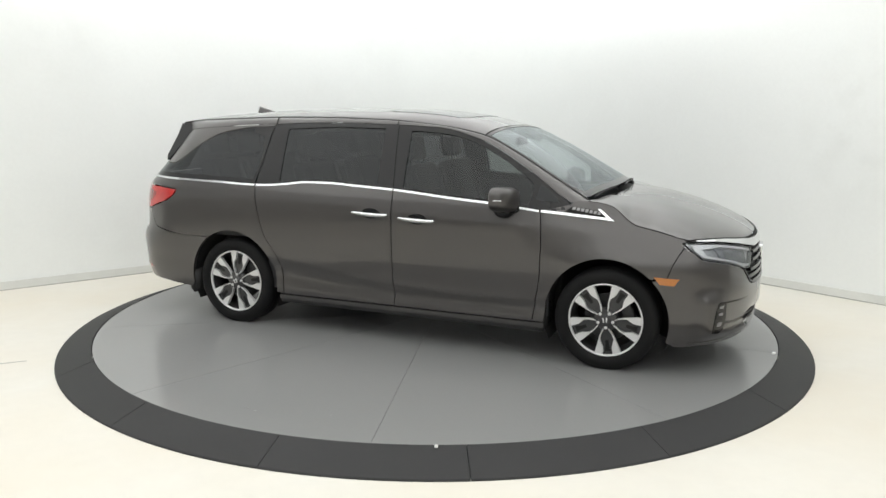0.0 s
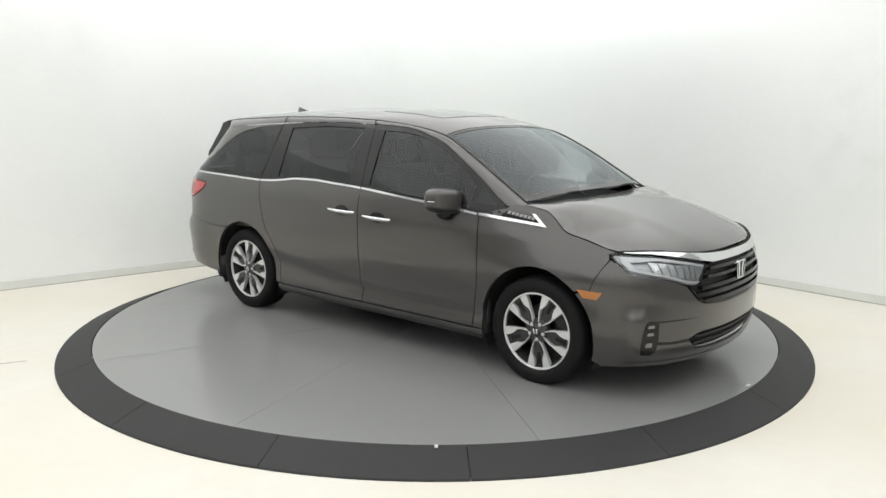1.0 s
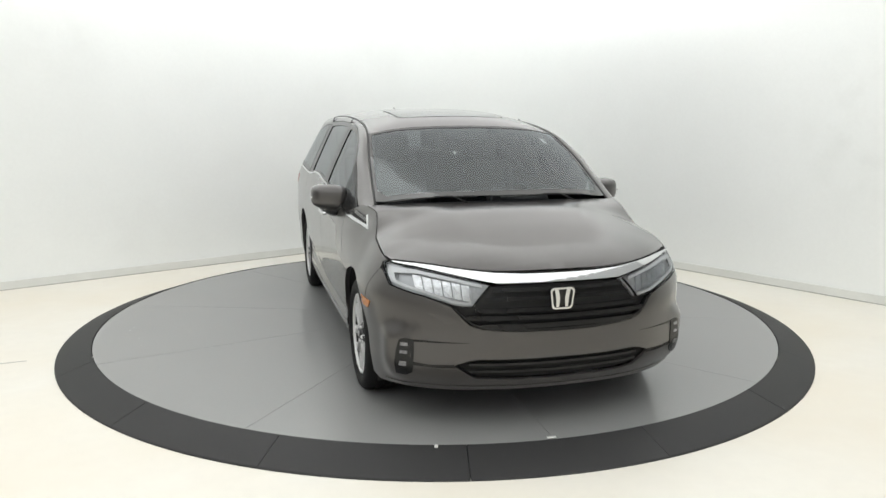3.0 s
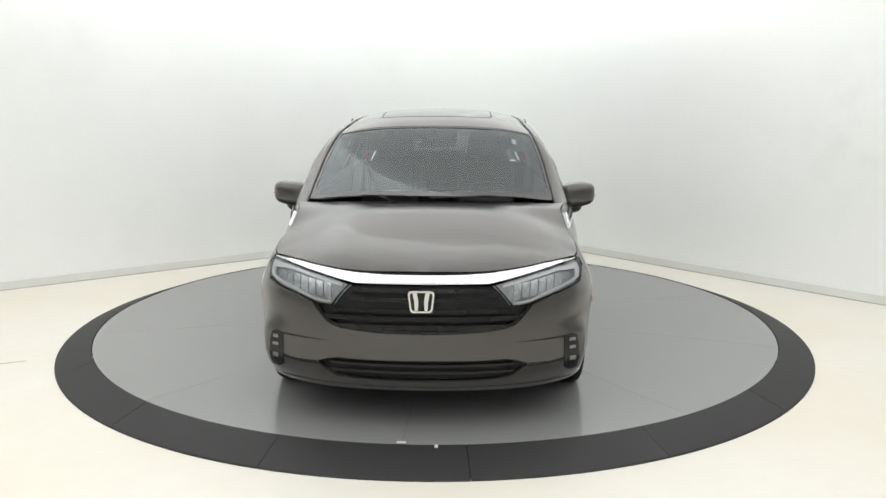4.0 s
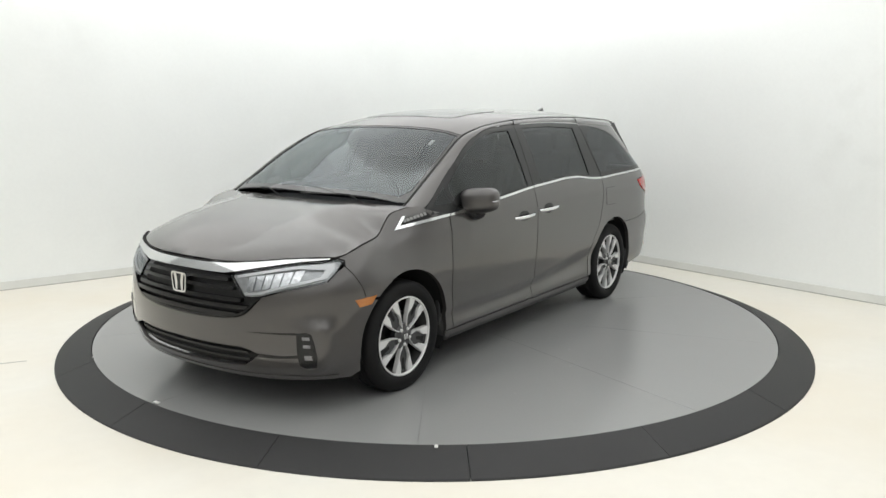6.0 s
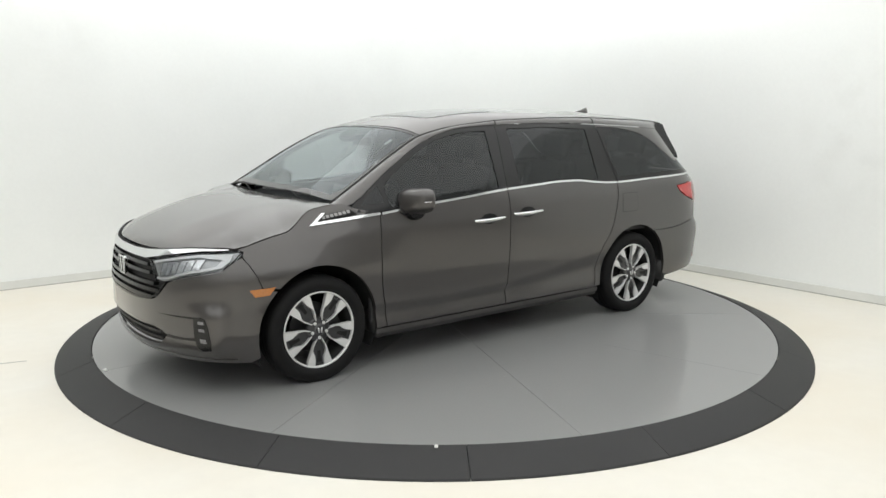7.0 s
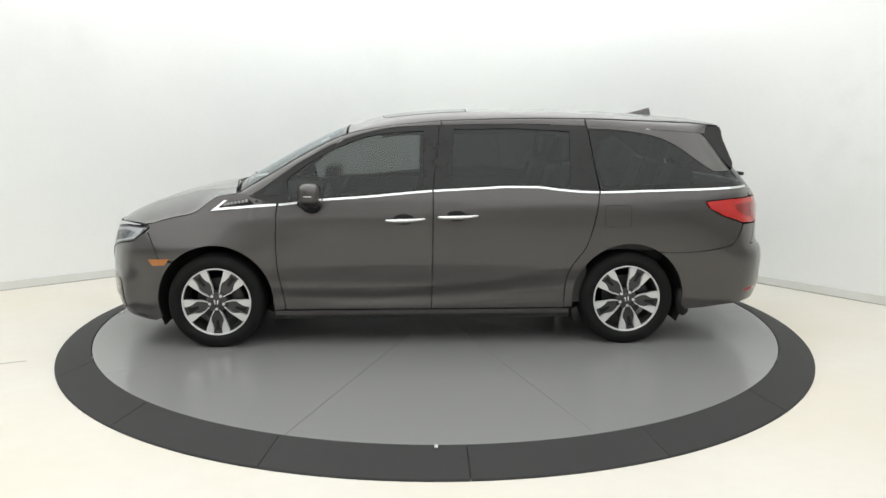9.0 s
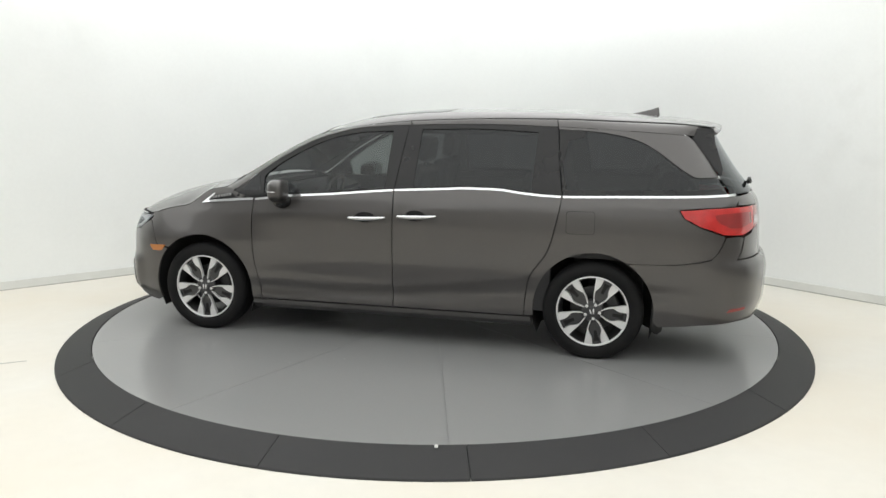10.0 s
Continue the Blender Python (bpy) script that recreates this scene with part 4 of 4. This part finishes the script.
for y0, y1 in ((-0.72, -0.16), (0.0, 0.60)):
    pts = [Vector((1.425 - 0.13 * y * y - 0.015 * t, y, 0)) for t, y in [(k / 10, y0 + (y1 - y0) * k / 10) for k in range(11)]]
    pts = [Vector((p.x, p.y, top(p.x, p.y).z + 0.008 + 0.004 * math.sin(3.14 * i / 10))) for i, p in enumerate(pts)]
    w = part("wiper", tube(pts, 0.006, 6), BLACK_PLASTIC, van, "black windscreen wiper")
    part("wiper_arm", tube([(1.43 - 0.1 * y1 * y1, y0 + 0.45 * (y1 - y0) + 0.28, 1.115), pts[7] + Vector((0.02, 0, 0.006)), pts[5] + Vector((0, 0, 0.006))], 0.005, 6), BLACK_PLASTIC, w)

# roof, sunroof, fin
rf = [(0.560 - 0.03 * y * y, y) for y in (0.0, 0.2, 0.4, 0.6, 0.70)] + [(x, rail_y(x) - 0.006) for x in (0.4, 0.1, -0.3, -0.8, -1.3, -1.8, -2.2)] + [(-2.27, 0.5), (-2.29, 0.25), (-2.30, 0.0)]
roof = panel("roof", rf + [(x, -y) for x, y in reversed(rf) if abs(y) > 0.001], top, PAINT, van, "brown-grey metallic roof", depth=0.03, step=0.07)
sr = [(0.30, 0.0), (0.295, 0.30), (0.27, 0.40), (0.22, 0.42), (-0.28, 0.42), (-0.33, 0.40), (-0.345, 0.0)]
panel("sunroof_gap", [((x + 0.02) * 1.03 - 0.02, y * 1.025) for x, y in sr] + [((x + 0.02) * 1.03 - 0.02, -y * 1.025) for x, y in reversed(sr) if y > 0.01], top, DARK, roof, out=0.0008, depth=0.002, step=0.07)
panel("sunroof", sr + [(x, -y) for x, y in reversed(sr) if y > 0.01], top, GLASS_ROOF, roof, "dark glass sunroof", out=0.0018, depth=0.003, step=0.07)
fin = bmesh.new()
rows = []
for k in range(9):
    t = k / 8
    x = -1.70 - 0.20 * t
    w, h = 0.030 * math.sqrt(max(0.02, t)) * (1 - 0.35 * t), 0.006 + 0.060 * t ** 1.2
    z0 = ridge(x) - 0.004
    rows.append([fin.verts.new((x + 0.010 * (j / 4) * t, sgn * w * (1 - (j / 4) ** 1.6) , z0 + h * j / 4)) for sgn, j in ((1, 0), (1, 2), (1, 3), (1, 4), (-1, 3), (-1, 2), (-1, 0))])
for a, b in zip(rows, rows[1:]):
    for k in range(6):
        fin.faces.new((a[k], a[k + 1], b[k + 1], b[k]))
fin.faces.new(rows[-1])
bmesh.ops.recalc_face_normals(fin, faces=fin.faces[:])
part("antenna_fin", fin, PAINT, van, "brown-grey shark-fin aerial")

# rear end
rb = [ry(0.0001, 0.30), ry(0.4, 0.30), rx(-2.45, 0.315), rx(-2.2, 0.290), rx(-2.0, 0.268), rx(-1.945, 0.262)] + [rx(x, z) for x, z in arch(-AXLE, 192, 124, 14) if 0.27 < z < 0.692] \
    + [rx(-1.80, 0.692), rx(-1.98, 0.694), rx(-2.125, 0.713), rx(-2.260, 0.741), rx(-2.305, 0.787), rx(-2.338, 0.858), rx(-2.350, 0.892), rx(-2.42, 0.894), rx(-2.466, 0.884), rx(-2.453, 0.80), rx(-2.428, 0.738), ry(0.70, 0.736), ry(0.4, 0.735), ry(0.0001, 0.735)]
rbump = panel("rear_bumper", both(rb), rear, PAINT, van, "brown-grey metallic rear bumper", depth=0.03, step=0.04)
for s in (1, -1):
    m = lambda pts: [(s * a, z) for a, z in pts]
    panel("reflector", m([rx(-2.38, 0.385), rx(-2.50, 0.40), rx(-2.50, 0.418), rx(-2.40, 0.408)]), rear, RED_DARK, rbump, "red bumper reflector", out=0.003, depth=0.004, step=0.03)
    tl = [rx(-2.048, 1.062), rx(-2.218, 1.078), rx(-2.40, 1.085), ry(0.70, 1.085), ry(0.60, 1.08), ry(0.60, 0.96), ry(0.72, 0.935), rx(-2.45, 0.902), rx(-2.33, 0.910), rx(-2.175, 0.963), rx(-2.08, 1.013)]
    lamp = panel("tail_lamp", m(tl), rear, RED_LENS, van, "red wrap-around tail lamp", out=0.004, depth=0.03, step=0.03)
    panel("lamp_core", m(inset(tl, 0.55)), rear, RED_DARK, lamp, "darker red inner lens", out=0.006, depth=0.003, step=0.03)
    panel("reversing_lamp", m([ry(0.61, 0.975), ry(0.70, 0.965), ry(0.70, 1.02), ry(0.61, 1.02)]), rear, REFLECTOR, lamp, "clear reversing lamp", out=0.008, depth=0.004, step=0.03)
tg = [ry(0.0001, 0.745), ry(0.4, 0.745), ry(0.68, 0.745), rx(-2.435, 0.745), rx(-2.462, 0.80), rx(-2.475, 0.888), ry(0.74, 0.905), ry(0.72, 0.927), ry(0.595, 0.95), ry(0.593, 1.088), ry(0.70, 1.093), rx(-2.42, 1.098), rx(-2.42, 1.150), ry(0.7, 1.155), ry(0.3, 1.155), ry(0.0001, 1.155)]
gate = panel("tailgate", both(tg), rear, PAINT, van, "brown-grey metallic tailgate", depth=0.03, step=0.05)
rg = [ry(0.0001, 1.165), ry(0.5, 1.165), ry(0.72, 1.168), rx(-2.365, 1.17), rx(-2.30, 1.275), rx(-2.20, 1.50), ry(0.56, 1.545), ry(0.3, 1.555), ry(0.0001, 1.558)]
panel("rear_window", both(rg), rear, GLASS_TINT, gate, "dark tinted rear window", depth=0.004, step=0.05)
for s in (1, -1):
    wing = [(-2.075, 1.590), (-2.12, 1.52), (-2.285, 1.300), (-2.305, 1.285), (-2.315, 1.33), (-2.262, 1.50), (-2.250, 1.592)]
    bm = prism(wing, 0.0, 1.0, "xz")
    for v in bm.verts:
        o = 0.765 - 0.145 * (v.co.z - 1.285) / 0.30
        v.co.y = s * (o - 0.16 * (1 - v.co.y))
    bmesh.ops.recalc_face_normals(bm, faces=bm.faces[:])
    part("spoiler_side", bm, BLACK_GLOSS, gate, "gloss black spoiler fin")
bm = bmesh.new()
rows = []
for k in range(21):
    y = -0.60 + 1.20 * k / 20
    q = 1 - (abs(y) / 0.66) ** 2.4
    dz = -0.07 * (abs(y) / 0.7) ** 2.2
    rows.append([bm.verts.new((x, y, z + dz)) for x, z in ((-2.15, 1.648), (-2.25, 1.636), (-2.255 - 0.085 * q, 1.612), (-2.258 - 0.085 * q, 1.603), (-2.24 - 0.05 * q, 1.594), (-2.15, 1.588))])
for p, q in zip(rows, rows[1:]):
    for k in range(6):
        bm.faces.new((p[k], p[(k + 1) % 6], q[(k + 1) % 6], q[k]))
bm.faces.new(rows[0])
bm.faces.new(rows[-1][::-1])
bmesh.ops.recalc_face_normals(bm, faces=bm.faces[:])
for e in bm.edges:
    if len(e.link_faces) == 2 and e.calc_face_angle() > 0.6:
        e.smooth = False
part("spoiler", bm, PAINT, gate, "roof spoiler")
part("rear_wiper", tube([(-2.56, 0.0, 1.17), (-2.57, 0.05, 1.215), (-2.525, 0.45, 1.225)], 0.014, 6), BLACK_PLASTIC, gate, "black rear wiper")


def mirror(sg):
    """Door mirror: rounded shell on a stalk, with glass facing back."""
    bm = bmesh.new()
    bmesh.ops.create_uvsphere(bm, u_segments=28, v_segments=16, radius=1)
    for v in bm.verts:
        x, y, z = v.co
        f = lambda c: math.copysign(abs(c) ** 0.62, c)
        x, y, z = f(x), f(y), f(z)
        w = 1 - 0.16 * y
        v.co = (0.785 + 0.098 * (x if x > 0 else x * 0.55) * (1 - 0.12 * y) - 0.02 * y, sg * (1.030 + 0.124 * y), 1.122 + 0.086 * z * (w if z < 0 else 1.0) + 0.006 * y)
    bmesh.ops.recalc_face_normals(bm, faces=bm.faces[:])
    shell = part("side_mirror", bm, PAINT, van, "brown-grey door mirror shell")
    # dark lower cap under the painted shell
    cap = bmesh.new()
    bmesh.ops.create_uvsphere(cap, u_segments=28, v_segments=24, radius=1)
    bmesh.ops.delete(cap, geom=[v for v in cap.verts if v.co.z > -0.50], context="VERTS")
    for v in cap.verts:
        x, y, z = (math.copysign(abs(c) ** 0.62, c) for c in v.co)
        v.co = (0.785 + 0.100 * (x if x > 0 else x * 0.55) * (1 - 0.12 * y) - 0.02 * y, sg * (1.030 + 0.126 * y), 1.122 + 0.089 * z * (1 - 0.16 * y) + 0.006 * y)
    bmesh.ops.recalc_face_normals(cap, faces=cap.faces[:])
    part("lower_cap", cap, BLACK_PLASTIC, shell, "black lower cap")
    stalk = merge(ellipsoid((0.795, sg * 0.985, 1.042), (0.070, 0.080, 0.055)), ellipsoid((0.83, sg * 0.945, 1.055), (0.08, 0.05, 0.05)))
    part("stalk", stalk, BLACK_GLOSS, shell, "gloss black mirror foot")
    part("mirror_glass", box_bm(0.006, 0.155, 0.11, pose(0.738, sg * 1.022, 1.124), 0.002), CHROME, shell, "mirror glass")
    part("turn_signal", box_bm(0.06, 0.012, 0.007, pose(0.800, sg * 1.150, 1.124, 0, 0, 0), 0.003), REFLECTOR, shell, "slim clear turn signal")


for sg in (1, -1):
    mirror(sg)


# ---------------------------------------------------------------- wheels
def wheel():
    """Wheel whose outer face looks along +y, its axle at the origin; the face of the hub lies at y = 0."""
    root = sub("wheel", van, "two-tone alloy wheel with black tyre")
    t = [(0.245, -0.200), (0.262, -0.212), (0.300, -0.220), (0.330, -0.212), (0.3445, -0.190)]
    for y in (-0.150, -0.105, -0.060):
        t += [(0.348, y - 0.012), (0.348, y - 0.004), (0.340, y - 0.003), (0.340, y + 0.003), (0.348, y + 0.004), (0.348, y + 0.012)]
    t += [(0.3445, -0.020), (0.336, -0.004), (0.322, 0.006), (0.300, 0.012), (0.285, 0.012), (0.270, 0.008), (0.256, -0.001), (0.247, -0.010)]
    part("tyre", lathe(t, 72, "y"), RUBBER, root, "black rubber tyre")
    part("barrel", lathe([(0.246, -0.205), (0.225, -0.19), (0.215, -0.12), (0.222, -0.05), (0.236, -0.018)], 64, "y"), BLACK_PLASTIC, root, "dark alloy barrel")
    part("rim_lip", lathe([(0.236, -0.020), (0.2375, -0.006), (0.242, -0.001), (0.2485, -0.003), (0.250, -0.012)], 72, "y"), MACHINED, root, "machined rim lip")
    part("brake_disc", lathe([(0.001, -0.130), (0.160, -0.130), (0.160, -0.110), (0.001, -0.110)], 48, "y"), IRON, root, "steel brake disc")
    part("caliper", box_bm(0.09, 0.05, 0.15, pose(-0.13, -0.10, 0.05, 0, 20, 0), 0.015), IRON, root, "brake caliper")
    part("hub", lathe([(0.001, 0.0), (0.030, 0.0), (0.034, -0.004), (0.040, -0.010), (0.072, -0.014), (0.080, -0.024), (0.080, -0.06)], 40, "y"), GREY_ALLOY, root, "dark hub")
    for s in (1, -1):
        part("cap_bar", prism([(s * 0.004, -0.017), (s * 0.013, -0.017), (s * 0.017, 0.017), (s * 0.008, 0.017)], -0.001, 0.003, "xz"), MACHINED, root, "silver bar on the cap")
    for k in range(5):
        a = 2 * math.pi * k / 5 - math.pi / 2
        turn = Matrix.Rotation(-(a), 4, "Y")
        # dark sculpted insert in a closed pocket
        pocket = [(0.060, -0.010), (0.110, -0.036), (0.150, -0.043), (0.190, -0.026), (0.232, -0.030), (0.232, 0.030), (0.190, 0.026), (0.150, 0.043), (0.110, 0.036), (0.060, 0.010)]
        hole = [(0.140, -0.010), (0.185, -0.013), (0.215, -0.020), (0.215, 0.020), (0.185, 0.013), (0.140, 0.010)]
        bm = prism(pocket, -0.045, -0.024, "xz", 0.004)
        bmesh.ops.transform(bm, matrix=turn, verts=bm.verts[:])
        part("pocket", bm, GREY_ALLOY, root, "dark sculpted spoke pocket")
        # black slab laid on the pocket paints the darkness of its through hole
        bm = prism(hole, -0.030, -0.0225, "xz")
        bmesh.ops.transform(bm, matrix=turn, verts=bm.verts[:])
        part("pocket_hole_shade", bm, DARK, root)
        for s in (1, -1):
            # flared machined blade narrowing to a thin edge beside the pocket
            blade = [(0.058, s * 0.0125), (0.105, s * 0.0385), (0.135, s * 0.0470), (0.172, s * 0.0335), (0.192, s * 0.0300), (0.240, s * 0.0330), (0.231, s * 0.0900), (0.185, s * 0.0745), (0.150, s * 0.0610), (0.105, s * 0.0460), (0.058, s * 0.0205)]
            bm = prism(blade, -0.040, -0.007, "xz", 0.003)
            for v in bm.verts:
                r = math.hypot(v.co.x, v.co.z)
                v.co.y -= 0.010 * max(0, 1 - abs(r - 0.24) / 0.16)* 0.4
            bmesh.ops.transform(bm, matrix=turn, verts=bm.verts[:])
            part("spoke", bm, MACHINED, root, "machined silver spoke")
        nut = lathe([(0.001, 0.002), (0.0085, 0.002), (0.0115, -0.003), (0.0115, -0.02)], 12, "y")
        part("wheel_nut", nut, MACHINED, root, "chrome wheel nut").matrix_local = pose(0.052 * math.cos(a), -0.004, 0.052 * math.sin(a))
    return root


first = wheel()
first.matrix_local = pose(AXLE, 0.952, HUB_Z)
spin = {(-1, 1): 10, (1, -1): 6, (-1, -1): 25}
for (fx_, sg), turn in spin.items():
    m = pose(fx_ * AXLE, sg * 0.952, HUB_Z, 0, turn, 180 if sg < 0 else 0)
    copy_thing(first, m)

# ---------------------------------------------------------------- underbody and cabin
part("underbody", merge(box_bm(3.9, 1.24, 0.10, pose(-0.25, 0, 0.27), 0.02), box_bm(1.96, 1.74, 0.08, pose(0.0, 0, 0.30), 0.01), box_bm(0.8, 1.15, 0.5, pose(1.62, 0, 0.56), 0.05), box_bm(0.5, 1.5, 0.10, pose(-2.25, 0, 0.36), 0.02)), DARK, van, "black underbody", smooth=False)
for x in (0.62, -0.55):
    for s in (1, -1):
        part("jacking_point", box_bm(0.06, 0.03, 0.05, pose(x, s * 0.82, 0.215), 0.006), STEEL, van)
part("tailgate_lining", box_bm(0.04, 1.76, 0.60, pose(-2.20, 0, 0.82), 0.02), DASH, van, "dark tailgate lining")
part("firewall", box_bm(0.06, 1.46, 0.66, pose(1.12, 0, 0.68), 0.02), DARK, van, "dark bulkhead")
for s in (1, -1):
    part("door_lining", box_bm(2.3, 0.03, 0.78, pose(-0.05, s * 0.895, 0.70), 0.01), DASH, van, "dark inner door lining")
    part("rear_lining", box_bm(1.05, 0.03, 0.46, pose(-1.75, s * 0.88, 0.93), 0.01), DASH, van, "dark rear side lining")
hl = [(0.40, 0.0), (0.39, 0.58), (-0.5, 0.58), (-2.15, 0.54), (-2.17, 0.0)]
panel("headlining", hl + [(x, -y) for x, y in reversed(hl) if y > 0.01], top, LINER, van, "pale headlining", out=-0.045, depth=0.01, step=0.12)
dash_prof = [(1.10, 0.60), (1.30, 1.00), (1.29, 1.06), (1.10, 1.085), (0.90, 1.075), (0.80, 1.02), (0.83, 0.92), (0.88, 0.60)]
dash = part("dashboard", prism(dash_prof, -0.72, 0.72, "xz", 0.02), DASH, van, "dark soft dashboard")
part("display", box_bm(0.02, 0.22, 0.13, pose(0.80, 0.0, 1.085, 0, -15, 0), 0.008), BLACK_GLOSS, dash, "black centre display")
part("binnacle", ellipsoid((0.88, 0.38, 1.085), (0.10, 0.18, 0.055)), DASH, dash, "hooded instrument binnacle")
sw = new("steering_wheel", None)
sw.parent = van
ringp = [(0.185 * math.cos(2 * math.pi * k / 32), 0.185 * math.sin(2 * math.pi * k / 32)) for k in range(33)]
tilt = pose(0.66, 0.38, 1.02, 0, -28, 0)
part("wheel_rim", tube([tilt @ Vector((0, a, b)) for a, b in ringp], 0.016, 8), DASH, sw, "leather steering wheel rim")
part("wheel_hub", merge(ellipsoid((0, 0, 0), (0.03, 0.075, 0.06), None, 16), box_bm(0.02, 0.34, 0.035, None, 0.008), box_bm(0.02, 0.04, 0.17, pose(0, 0, -0.09), 0.008)), DASH, sw).matrix_local = tilt
part("rear_view_mirror", merge(box_bm(0.03, 0.24, 0.065, pose(0.60, 0.0, 1.475), 0.012), box_bm(0.03, 0.03, 0.08, pose(0.63, 0, 1.525, 0, 25, 0), 0.006)), BLACK_PLASTIC, van, "inside rear-view mirror")


def seat(x, y, w=0.50):
    s = sub("seat", van, "grey leather seat with headrest")
    part("cushion", box_bm(0.52, w, 0.16, pose(x + 0.05, y, 0.66, 0, -6, 0), 0.05, 3), LEATHER, s)
    part("backrest", merge(box_bm(0.14, w, 0.64, pose(x - 0.27, y, 0.98, 0, -16, 0), 0.055, 3), box_bm(0.16, 0.07, 0.58, pose(x - 0.25, y - w / 2 + 0.04, 0.97, 0, -16, 0), 0.03), box_bm(0.16, 0.07, 0.58, pose(x - 0.25, y + w / 2 - 0.04, 0.97, 0, -16, 0), 0.03)), LEATHER, s)
    part("headrest", box_bm(0.10, 0.27, 0.19, pose(x - 0.385, y, 1.415, 0, -10, 0), 0.045, 3), LEATHER, s)
    for k in (-0.06, 0.06):
        part("headrest_post", tube([(x - 0.36, y + k, 1.27), (x - 0.38, y + k, 1.36)], 0.006, 6), STEEL, s)
    part("seat_base", box_bm(0.42, w * 0.8, 0.26, pose(x, y, 0.46), 0.03), DASH, s)


for x, y in ((0.22, 0.38), (0.22, -0.38), (-0.72, 0.40), (-0.72, -0.40)):
    seat(x, y)
for y in (-0.45, 0.0, 0.45):
    seat(-1.65, y, 0.42)

tagged(van, "brown-grey metallic minivan with chrome trim on turntable", "minivan")

# ---------------------------------------------------------------- movement
OFF_X, OFF_Y, START, RATE = 0.129, 0.013, -23.55, -17.135


def motions():
    rows_v, rows_t = [], []
    for k in range(41):
        t = k * 0.25
        turn = pose(0, 0, 0, 0, 0, START + RATE * t)
        rows_t.append((t, turn))
        rows_v.append((t, turn @ pose(OFF_X, OFF_Y, DECK)))
    walk(table, rows_t)
    walk(van, rows_v)


motions()
